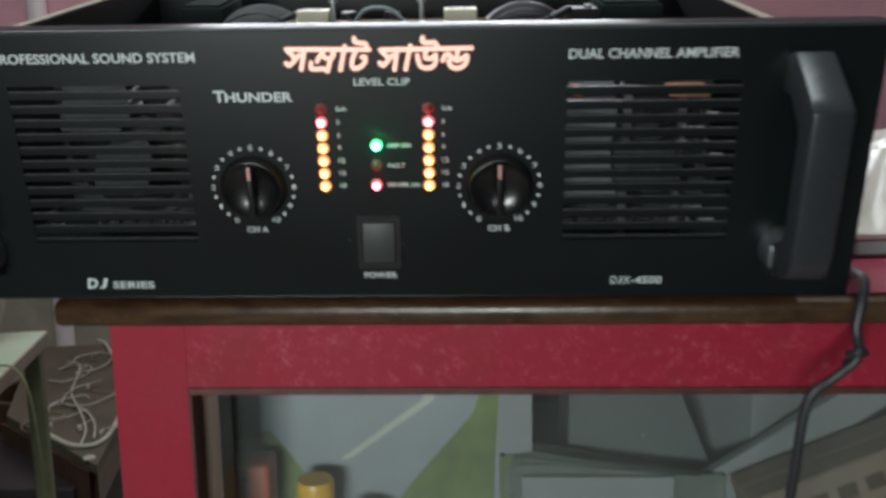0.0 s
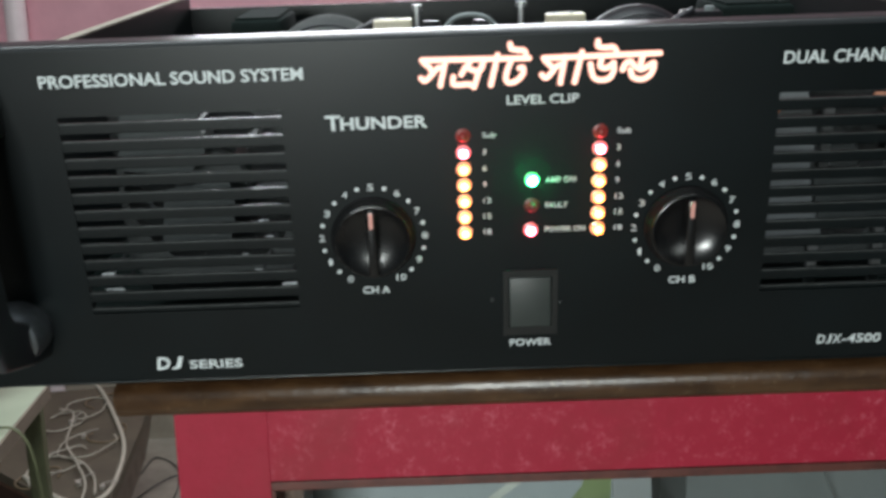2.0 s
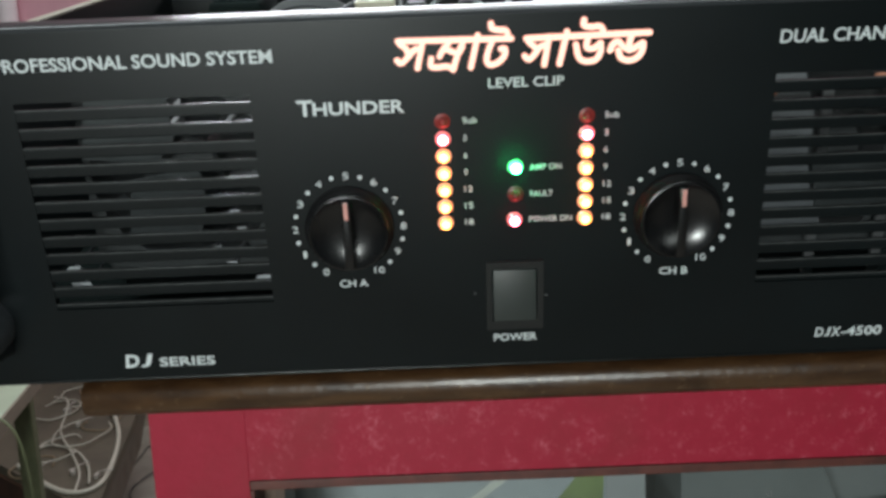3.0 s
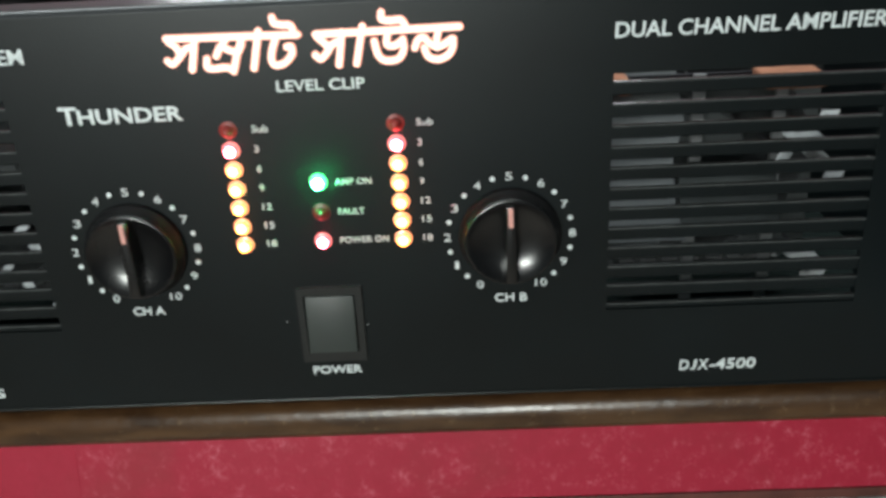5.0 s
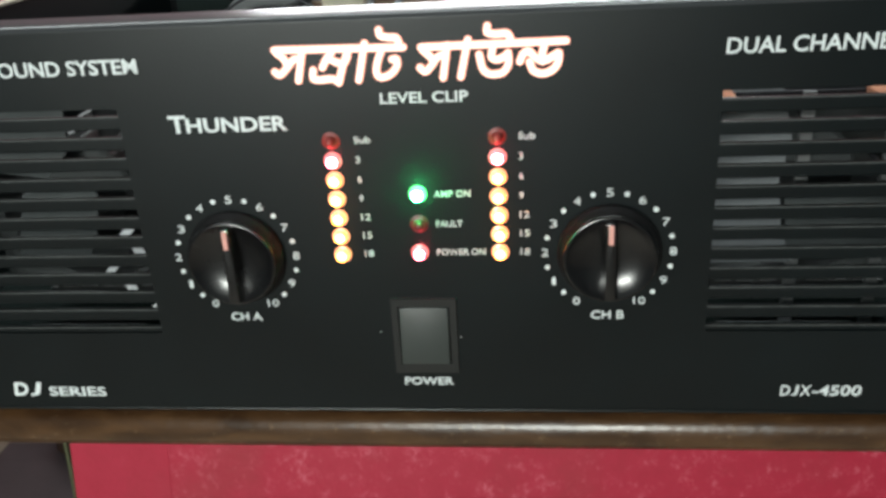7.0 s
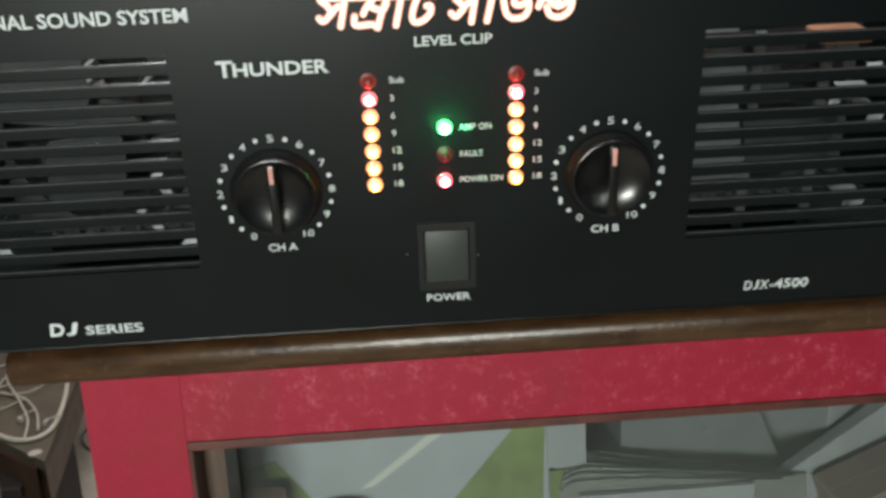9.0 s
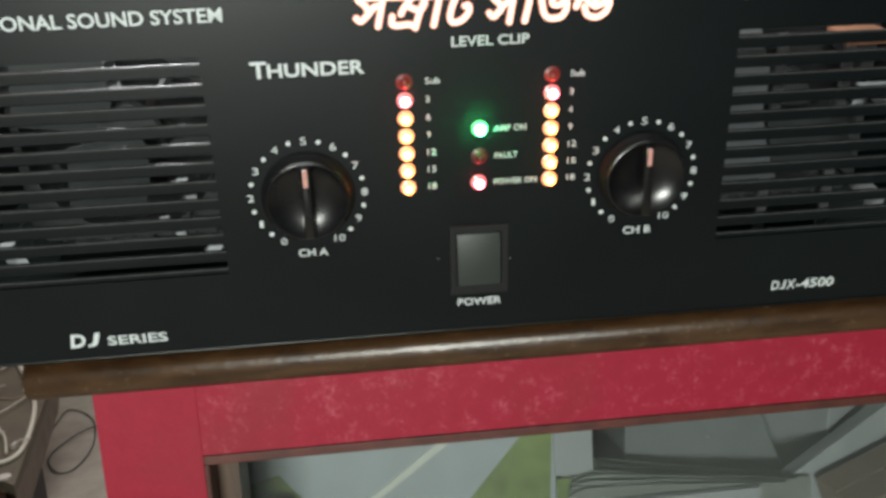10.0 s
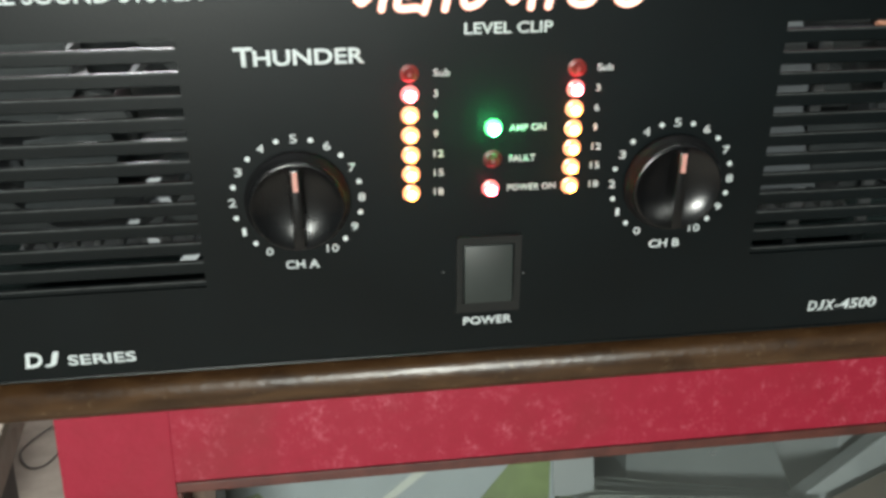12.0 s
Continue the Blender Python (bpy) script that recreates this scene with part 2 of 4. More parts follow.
FILM2 = material("beige_white_film", (0.55, 0.50, 0.45), 0.25, vary=0.15, scale=18, bump=0.5, bump_scale=60)
KRAFT = material("brown_card", (0.21, 0.17, 0.13), 0.6, vary=0.12, scale=20, bump=0.1)
BEIGE2 = material("beige_grey_plastic", (0.36, 0.32, 0.28), 0.4, vary=0.08, scale=30)
LOGO = glowing("backlit_acrylic", (1.0, 0.60, 0.46), 1.6)
LOGO_HALO = glowing("red_sign_halo", (1.0, 0.22, 0.10), 0.8)
LED_AMBER = glowing("amber_led_lit", (1.0, 0.29, 0.045), 24)
AMBER_HALO = glowing("amber_led_halo", (1.0, 0.24, 0.025), 1.5)
RED_HALO = glowing("red_led_halo", (1.0, 0.05, 0.06), 1.2)
GREEN_HALO = glowing("green_led_halo", (0.02, 1.0, 0.22), 1.3)
LED_RED = glowing("red_led_lit", (1.0, 0.060, 0.10), 75)
LED_GREEN = glowing("green_led_lit", (0.010, 1.0, 0.26), 620)
LED_FAULT = lens_plastic("brown_led_dark", (0.10, 0.012, 0.012))
LED_OFF = lens_plastic("red_led_dark", (0.22, 0.022, 0.018))


# ---- helpers ----
def part(name, bm, mat, parent=None, label="", smooth=None):
    """One bmesh as one mesh object under a thing (or at top level)."""
    me = bpy.data.meshes.new(name)
    bm.normal_update()
    bm.to_mesh(me)
    bm.free()
    for m in (mat if isinstance(mat, (list, tuple)) else [mat]):
        me.materials.append(m)
    if smooth is not None:
        me.shade_smooth()
        me.set_sharp_from_angle(angle=radians(smooth))
    ob = new(name, me)
    if parent:
        ob.parent = parent
    if label:
        ob["label"] = label
    return ob


def thing(name, m, label, category, group="", kind=""):
    ob = new(name)
    ob.matrix_world = m
    return tagged(ob, label, category, group, kind)


def box(bm, x0, x1, y0, y1, z0, z1, bevel=0.0, seg=2):
    r = bmesh.ops.create_cube(bm, size=1, matrix=Matrix.LocRotScale(((x0 + x1) / 2, (y0 + y1) / 2, (z0 + z1) / 2), None, (x1 - x0, y1 - y0, z1 - z0)))
    if bevel:
        edges = list({e for v in r["verts"] for e in v.link_edges})
        bmesh.ops.bevel(bm, geom=edges, offset=bevel, segments=seg, profile=0.5, affect="EDGES")
    return bm


def boxed(x0, x1, y0, y1, z0, z1, bevel=0.0, seg=2):
    return box(bmesh.new(), x0, x1, y0, y1, z0, z1, bevel, seg)


def lathe(profile, n=32, axis="Z", at=(0, 0, 0), bm=None):
    """A turned solid: profile is (radius, height) from bottom to top."""
    bm = bm or bmesh.new()
    rings = []
    for r, h in profile:
        ring = []
        for i in range(n):
            a = 2 * math.pi * i / n
            p = {"Z": (r * math.cos(a), r * math.sin(a), h), "Y": (r * math.cos(a), -h, r * math.sin(a)), "X": (h, r * math.cos(a), r * math.sin(a))}[axis]
            ring.append(bm.verts.new(Vector(p) + Vector(at)))
        rings.append(ring)
    for a, b in zip(rings, rings[1:]):
        for i in range(n):
            bm.faces.new((a[i], a[(i + 1) % n], b[(i + 1) % n], b[i]))
    bm.faces.new(list(reversed(rings[0])))
    bm.faces.new(rings[-1])
    bmesh.ops.recalc_face_normals(bm, faces=bm.faces[:])
    return bm


def smooth_line(points, steps=8):
    """A rounded polyline through the points."""
    pts = [Vector(p) for p in points]
    pts = [2 * pts[0] - pts[1], *pts, 2 * pts[-1] - pts[-2]]
    out = []
    for a, b, c, d in zip(pts, pts[1:], pts[2:], pts[3:]):
        for i in range(steps):
            t = i / steps
            out.append(0.5 * (2 * b + (c - a) * t + (2 * a - 5 * b + 4 * c - d) * t * t + (3 * b - 3 * c + d - a) * t ** 3))
    return out + [pts[-2]]


def sweep(points, radius, n=8, bm=None, squash=1.0, steps=8, closed=False):
    """A tube along a rounded line."""
    bm = bm or bmesh.new()
    line = smooth_line(points, steps) if steps > 1 else [Vector(p) for p in points]
    rings, u = [], Vector((0.13, 0.2, 0.97))
    for i, p in enumerate(line):
        d = (line[min(i + 1, len(line) - 1)] - line[max(i - 1, 0)]).normalized()
        u = u - d * u.dot(d)
        u = (u if u.length > 1e-3 else d.orthogonal()).normalized()
        v = d.cross(u).normalized()
        rings.append([bm.verts.new(p + (u * math.cos(2 * math.pi * k / n) + v * math.sin(2 * math.pi * k / n) * squash) * radius) for k in range(n)])
    for a, b in zip(rings, rings[1:]):
        for k in range(n):
            bm.faces.new((a[k], a[(k + 1) % n], b[(k + 1) % n], b[k]))
    bm.faces.new(rings[0])
    bm.faces.new(rings[-1])
    bmesh.ops.recalc_face_normals(bm, faces=bm.faces[:])
    return bm


def poly(points, depth, bm=None):
    """A flat outline in x and z, given depth towards -y."""
    bm = bm or bmesh.new()
    vs = [bm.verts.new((x, 0, z)) for x, z in points]
    f = bm.faces.new(vs)
    r = bmesh.ops.extrude_face_region(bm, geom=[f])
    bmesh.ops.translate(bm, vec=(0, -depth, 0), verts=[v for v in r["geom"] if isinstance(v, bmesh.types.BMVert)])
    bmesh.ops.recalc_face_normals(bm, faces=bm.faces[:])
    return bm


def lettering(name, text, x0, x1, h0, h1, parent, mat, y=-0.0003, shear=0.0, weight=0.0):
    """Printed words that fill x0..x1 and h0..h1 on the panel's face."""
    cu = bpy.data.curves.new(name, "FONT")
    cu.body, cu.size, cu.shear, cu.offset, cu.extrude, cu.resolution_u = text, 1.0, shear, weight, 0.01, 3
    tmp = bpy.data.objects.new(name, cu)
    scene.collection.objects.link(tmp)
    me = bpy.data.meshes.new_from_object(tmp.evaluated_get(bpy.context.evaluated_depsgraph_get()))
    bpy.data.objects.remove(tmp)
    co = np.empty(len(me.vertices) * 3)
    me.vertices.foreach_get("co", co)
    co = co.reshape(-1, 3)
    lo, hi = co.min(0), co.max(0)
    xz = np.stack(((co[:, 0] - lo[0]) / (hi[0] - lo[0]) * (x1 - x0) + x0, np.where(co[:, 2] > 0, y, 0.0002), (co[:, 1] - lo[1]) / (hi[1] - lo[1]) * (h1 - h0) + h0), 1)
    me.vertices.foreach_set("co", xz.ravel())
    me.materials.clear()
    me.materials.append(mat)
    me.update()
    ob = new(name, me)
    ob.parent = parent
    return ob


# ---- room ----
def wall(name, x0, x1, y0, y1, z0, z1, mat, label):
    return tagged(part(name, boxed(x0, x1, y0, y1, z0, z1), mat), label, "wall", kind="structure")


wall("wall_north", -2.2, 2.2, 2.1, 2.22, 0, 2.6, PINKWALL, "pink distempered plaster wall behind the cabinet")
# three unseen walls, kept dark so that the panel reflects less haze
wall("wall_south", -2.2, 2.2, -2.12, -2.0, 0, 2.6, SEAWALL, "unseen dark blue-green wall closing the room")
wall("wall_west", -2.32, -2.2, -2.12, 2.22, 0, 2.6, SEAWALL, "unseen dark blue-green wall closing the room")
wall("wall_east", 2.2, 2.32, -2.12, 2.22, 0, 2.6, SEAWALL, "unseen dark blue-green wall closing the room")
tagged(part("floor", boxed(-2.32, 2.32, -2.12, 2.22, -0.1, 0), FLOORM), "pale beige cement floor", "floor", kind="structure")
tagged(part("ceiling", boxed(-2.32, 2.32, -2.12, 2.22, 2.6, 2.7), CEIL), "whitewashed ceiling", "ceiling", kind="structure")
tagged(part("dado", boxed(-2.2, 2.2, 2.088, 2.1, 0, 0.42), BEIGE), "beige painted dado along the wall", "dado", kind="structure")
tagged(part("conduit", lathe([(0.027, 0), (0.027, 2.6)], 20, "Z", (-1.142, 2.07, 0)), PALE, smooth=60), "pale pink painted pipe on the wall", "pipe", kind="structure")


# ---- cabinet ----
TOP = 0.797


def cabinet():
    base = thing("cabinet", pose(0, 0, 0), "red painted wooden display cabinet with dusty glass and brown top", "cabinet")
    # the top board, with a rounded nose
    prof = [(0.46, TOP - 0.0155), (0.02, TOP - 0.0155), (0.0080, TOP - 0.0151), (0.0056, TOP - 0.0138), (0.0043, TOP - 0.0110), (0.0040, TOP - 0.0075), (0.0043, TOP - 0.0050), (0.0052, TOP - 0.0032), (0.0067, TOP - 0.0018), (0.0088, TOP - 0.0008), (0.0115, TOP - 0.0002), (0.015, TOP), (0.46, TOP)]
    bm = bmesh.new()
    ends = [[bm.verts.new((x, y, z)) for y, z in prof] for x in (-0.174, 0.52)]
    for a, b in zip(range(len(prof)), [*range(1, len(prof)), 0]):
        bm.faces.new((ends[0][a], ends[0][b], ends[1][b], ends[1][a]))
    bm.faces.new(ends[0]), bm.faces.new(ends[1])
    bmesh.ops.recalc_face_normals(bm, faces=bm.faces[:])
    caps = [e for e in bm.edges if all(abs(v.co.x + 0.174) < 1e-6 for v in e.verts)]
    bmesh.ops.bevel(bm, geom=caps, offset=0.002, segments=2, profile=0.5, affect="EDGES")
    part("top_board", bm, EDGE, base, "brown varnished wooden top with a rounded edge", 40)
    z1, z0 = TOP - 0.0155, 0.7335
    part("rail_bead", boxed(-0.1195, 0.46, 0.0472, 0.066, 0.7290, 0.7334, 0.0006), BEAD, base, "brown chipped bead under the rail")
    part("stile_bead", boxed(-0.1194, -0.1172, 0.0472, 0.066, 0.12, 0.7289, 0.0005), BEAD, base)
    part("top_rail", boxed(-0.1195, 0.46, 0.048, 0.066, z0, z1, 0.0003), RED, base, "red rail scuffed pale along its lower edge")
    part("stile", boxed(-0.163, -0.1195, 0.0482, 0.066, 0.0, z1, 0.0003), RED_SMOOTH, base)
    part("stile", boxed(0.46, 0.508, 0.0482, 0.066, 0.0, z1, 0.0003), RED_SMOOTH, base)
    part("bottom_rail", boxed(-0.1195, 0.46, 0.048, 0.066, 0.0, 0.12, 0.001), RED, base)
    part("side_panel", boxed(-0.163, -0.147, 0.066, 0.44, 0, z1), DARKWOOD, base)
    part("side_panel", boxed(0.492, 0.508, 0.066, 0.44, 0, z1), DARKWOOD, base)
    part("back_panel", boxed(-0.147, 0.492, 0.43, 0.44, 0, z1), DARKWOOD, base)
    part("shelf", boxed(-0.147, 0.492, 0.102, 0.43, 0.57, 0.585), DARKWOOD, base)
    # inner jambs, set back behind the red face
    part("jamb", boxed(-0.1195, -0.1075, 0.0665, 0.095, 0.12, z0), JAMBWOOD, base)
    part("jamb", boxed(0.448, 0.46, 0.0665, 0.095, 0.12, z0), JAMBWOOD, base)
    part("head_lining", boxed(-0.1075, 0.448, 0.0665, 0.095, z0 - 0.006, z0 + 0.004), DARKWOOD, base)
    pane = part("glass_pane", boxed(-0.1190, 0.4595, 0.0960, 0.0985, 0.12, z0), DUSTY_GLASS, base, "dusty clear glass pane")
    pane.visible_shadow = False
    return base


cabinet()


# ---- amplifier ----
SLOT_H = [0.107 - 0.00677 * i for i in range(12)]
PX0, PX1, PH = -0.242, 0.237, 0.1355
GRILLES = ((-0.1735, -0.0915), (0.0915, 0.1725))


def plate(xs, hs, hole, y0, y1):
    """A plate of cells between y0 and y1 with square holes through it."""
    bm = bmesh.new()
    grid = {}

    def v(i, j, y):
        if (i, j, y) not in grid:
            grid[i, j, y] = bm.verts.new((xs[i], y, hs[j]))
        return grid[i, j, y]

    solid = lambda i, j: 0 <= i < len(xs) - 1 and 0 <= j < len(hs) - 1 and not hole(i, j)
    for i in range(len(xs) - 1):
        for j in range(len(hs) - 1):
            if not solid(i, j):
                continue
            for y in (y0, y1):
                bm.faces.new((v(i, j, y), v(i + 1, j, y), v(i + 1, j + 1, y), v(i, j + 1, y)))
            for di, dj, a, b in ((-1, 0, (i, j), (i, j + 1)), (1, 0, (i + 1, j), (i + 1, j + 1)), (0, -1, (i, j), (i + 1, j)), (0, 1, (i, j + 1), (i + 1, j + 1))):
                if not solid(i + di, j + dj):
                    bm.faces.new((v(*a, y0), v(*b, y0), v(*b, y1), v(*a, y1)))
    bmesh.ops.recalc_face_normals(bm, faces=bm.faces[:])
    return bm


def dial(amp, cx, letters):
    ch = 0.059
    for n in range(11):
        a = radians(-150 + 30 * n)
        x, h = cx + 0.0199 * math.sin(a), ch + 0.0199 * math.cos(a)
        w = 0.0011 if n < 10 else 0.0019
        lettering("numeral", str(n), x - (0.0006 if n == 1 else w), x + (0.0006 if n == 1 else w), h - 0.0013, h + 0.0013, amp, WHITE_INK, weight=0.0)
        if n < 10:
            a = radians(-135 + 30 * n)
            part("scale_dot", lathe([(0.00082, 0), (0.00082, 0.0002)], 14, "Y", (cx + 0.0199 * math.sin(a), 0, ch + 0.0199 * math.cos(a))), WHITE_INK, amp)
    lettering("channel_mark", letters, cx - 0.0053, cx + 0.0053, 0.0352, 0.0382, amp, WHITE_INK, weight=0.012)
    knob = part("knob", lathe([(0.0132, 0.0014), (0.0147, 0.0058), (0.0145, 0.0062), (0.0142, 0.0065), (0.0138, 0.0066), (0.0134, 0.0063), (0.0128, 0.0058), (0.0119, 0.0052), (0.0106, 0.0045), (0.0090, 0.0038), (0.0072, 0.0033), (0.0052, 0.0029), (0.0015, 0.0026)], 64, "Y", (cx, 0, ch)), BLACK, amp, "glossy black plastic control knob", 50)
    part("skirt", lathe([(0.0158, 0.0003), (0.0162, 0.0008), (0.0162, 0.0018), (0.0159, 0.0024), (0.0152, 0.0029), (0.0149, 0.0050), (0.0147, 0.0058), (0.0140, 0.0050), (0.0136, 0.0016)], 64, "Y", (cx, 0, ch)), SKIRT, knob, "dull black knob skirt", 50)
    # finger bar across the knob
    bm = bmesh.new()
    out = [(0.0022, 0.0134), (0.0024, 0.006), (0.0025, -0.006), (0.0026, -0.0136)]
    prof = [*[(x, h) for x, h in out], *[(-x, h) for x, h in reversed(out)]]
    lower = [bm.verts.new((cx + x * 1.05, -0.0024, ch + h)) for x, h in prof]
    upper = [bm.verts.new((cx + x * 0.68, -0.0088, ch + h * 0.96)) for x, h in prof]
    n = len(prof)
    for i in range(n):
        bm.faces.new((lower[i], lower[(i + 1) % n], upper[(i + 1) % n], upper[i]))
    bm.faces.new(upper), bm.faces.new(list(reversed(lower)))
    bmesh.ops.recalc_face_normals(bm, faces=bm.faces[:])
    bmesh.ops.bevel(bm, geom=bm.edges[:], offset=0.0007, segments=2, profile=0.5, affect="EDGES")
    part("finger_bar", bm, BLACK, knob, smooth=35)
    part("pointer", boxed(cx - 0.0008, cx + 0.0008, -0.0090, -0.0080, ch + 0.0060, ch + 0.0124, 0.0003), PINK_INK, knob, "faded pink pointer line")


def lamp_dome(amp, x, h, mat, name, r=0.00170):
    # on lit LEDs the wide collar glows, in place of the halo round the dome
    ring = {LED_AMBER: AMBER_HALO, LED_RED: RED_HALO, LED_GREEN: GREEN_HALO}.get(mat, mat)
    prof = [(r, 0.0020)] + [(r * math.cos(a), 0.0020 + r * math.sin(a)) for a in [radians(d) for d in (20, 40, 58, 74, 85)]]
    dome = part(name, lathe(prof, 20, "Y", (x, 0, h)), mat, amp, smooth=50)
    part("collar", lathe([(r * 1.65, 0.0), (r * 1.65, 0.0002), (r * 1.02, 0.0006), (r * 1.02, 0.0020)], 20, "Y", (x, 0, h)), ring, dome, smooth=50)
    return dome


def handle(amp, cx):
    """A faceted bow handle: sloping top, upright grip, and a round collar at the foot."""
    w = 0.0092
    side = [(0.0, 0.1215), (-0.008, 0.1240), (-0.034, 0.1075), (-0.0390, 0.1030), (-0.0390, 0.032), (-0.035, 0.0235), (-0.012, 0.0150), (0.0, 0.0125)]
    inner = [(0.0, 0.1035), (-0.008, 0.1035), (-0.0215, 0.0925), (-0.0235, 0.089), (-0.0235, 0.043), (-0.0215, 0.0385), (-0.012, 0.0330), (0.0, 0.0320)]
    bm = bmesh.new()
    rows = [[bm.verts.new((cx + sx * w, y, h)) for y, h in line] for line in (side, inner) for sx in (-1, 1)]
    ol, orr, il, ir = rows
    for i in range(len(side) - 1):
        for a, b in ((ol, orr), (orr, ir), (ir, il), (il, ol)):
            bm.faces.new((a[i], a[i + 1], b[i + 1], b[i]))
    for i in (0, -1):
        bm.faces.new((ol[i], orr[i], ir[i], il[i]))
    bmesh.ops.recalc_face_normals(bm, faces=bm.faces[:])
    bmesh.ops.bevel(bm, geom=[e for e in bm.edges if abs(e.verts[0].co.y) + abs(e.verts[1].co.y) > 1e-5], offset=0.0017, segments=3, profile=0.5, affect="EDGES")
    grip = part("handle", bm, HANDLE, amp, "glossy black faceted rack handle", 35)
    part("foot_boss", lathe([(0.0118, -0.0002), (0.0118, 0.011), (0.0110, 0.0135), (0.009, 0.0145)], 40, "Y", (cx, 0, 0.0255)), COLLAR, grip, smooth=35)


def logo(amp):
    """The shop's lit sign: plain bars and bows of glowing acrylic."""
    strokes = []

    def s(*pts):
        strokes.append([(x / 1000, h / 1000) for x, h in pts])

    s((-39.0, 125.8), (-0.5, 125.3))
    s((-38.4, 124.9), (-36.5, 123.3), (-35.5, 121.3))
    s((-39.6, 119.4), (-38.2, 118.4), (-35.9, 120.3), (-33.6, 122.7), (-31.3, 123.1))
    s((-30.6, 125.4), (-32.7, 116.5))
    s((-21.8, 124.6), (-23.8, 122.3), (-25.0, 120.2))
    s((-22.9, 122.8), (-20.6, 121.6), (-18.5, 121.3), (-17.2, 123.1))
    s((-16.8, 124.9), (-18.9, 120.3), (-20.5, 115.5))
    s((-27.9, 119.5), (-28.1, 117.1), (-26.3, 116.5), (-22.5, 116.7), (-20.5, 115.7))
    s((-11.8, 126.8), (-14.4, 116.1))
    s((-7.0, 124.5), (-8.3, 121.5), (-8.9, 118.3), (-7.8, 116.7), (-5.0, 117.4), (-2.8, 119.7), (-2.7, 121.9), (-4.0, 121.9))
    s((-7.3, 130.5), (-6.9, 128.9), (-4.7, 128.3), (-2.3, 128.0), (-1.5, 125.9))
    s((4.7, 125.1), (46.6, 125.5))
    s((5.2, 124.3), (7.1, 122.5), (8.3, 121.1))
    s((4.1, 119.2), (5.6, 118.0), (7.6, 119.8), (9.2, 121.9), (11.4, 122.8))
    s((12.4, 125.4), (10.8, 116.0))
    s((18.5, 126.8), (16.0, 116.1))
    s((21.6, 122.4), (22.6, 118.2), (24.8, 116.6), (28.3, 117.0), (30.0, 119.5), (30.0, 122.4))
    s((25.7, 124.8), (25.2, 121.5), (27.1, 120.8), (29.0, 121.7), (30.0, 122.6))
    s((24.2, 130.5), (24.2, 128.7), (26.5, 128.1), (29.6, 128.2), (30.8, 126.7))
    s((33.3, 120.0), (34.4, 122.2), (36.1, 122.8), (37.7, 121.1), (39.9, 119.8))
    s((36.1, 119.8), (37.2, 117.2), (40.1, 116.3), (43.0, 117.5), (44.4, 119.8), (44.6, 122.0))
    s((40.4, 124.5), (39.8, 121.8), (40.4, 120.1), (42.3, 120.9), (44.3, 122.1))

    for k, pts in enumerate(strokes):
        lift = 0.00002 * k
        part("sign_stroke", ribbon(pts, 0.00084, 0.0004, 0.0008 + lift), LOGO, amp, "glowing pinkish white sign stroke")
        # a wider glowing red ribbon stands for the halo round the stroke
        part("sign_halo", ribbon(pts, 0.00122, 0.0, 0.0003 + lift * 0.3), LOGO_HALO, amp)


def ribbon(points, half, y0, y1):
    """A flat rounded stroke on the panel, from y0 to y1 proud of it."""
    line = smooth_line([(x, 0, h) for x, h in points], 7) if len(points) > 2 else [Vector((x, 0, h)) for x, h in points]
    left, right = [], []
    for i, p in enumerate(line):
        d = (line[min(i + 1, len(line) - 1)] - line[max(i - 1, 0)]).normalized()
        nrm = Vector((-d.z, 0, d.x))
        left.append(p + nrm * half), right.append(p - nrm * half)
    d0, d1 = (line[0] - line[1]).normalized(), (line[-1] - line[-2]).normalized()
    n0, n1 = Vector((-d0.z, 0, d0.x)), Vector((-d1.z, 0, d1.x))
    arc = [radians(a) for a in (30, 60, 90, 120, 150)]
    cap1 = [line[-1] + (n1 * math.cos(a) + d1 * math.sin(a)) * half for a in arc]
    cap0 = [line[0] + (n0 * math.cos(a) + d0 * math.sin(a)) * half for a in arc]
    bm = bmesh.new()
    top = lambda q: bm.verts.new((q.x, -y1, q.z))
    lt, rt = [top(q) for q in left], [top(q) for q in right]
    c1, c0 = [top(q) for q in cap1], [top(q) for q in cap0]
    faces = [bm.faces.new((lt[i], rt[i], rt[i + 1], lt[i + 1])) for i in range(len(line) - 1)]
    faces.append(bm.faces.new([lt[-1], rt[-1], *reversed(c1)]))
    faces.append(bm.faces.new([rt[0], lt[0], *reversed(c0)]))
    r = bmesh.ops.extrude_face_region(bm, geom=faces)
    for v in r["geom"]:
        if isinstance(v, bmesh.types.BMVert):
            v.co.y = -y0
    bmesh.ops.recalc_face_normals(bm, faces=bm.faces[:])
    return bm


def tilt(bm):
    """Leans a sheet back, its foot forward."""
    for v in bm.verts:
        v.co.y += -0.018 + (v.co.z - 0.002) * 0.55
    return bm


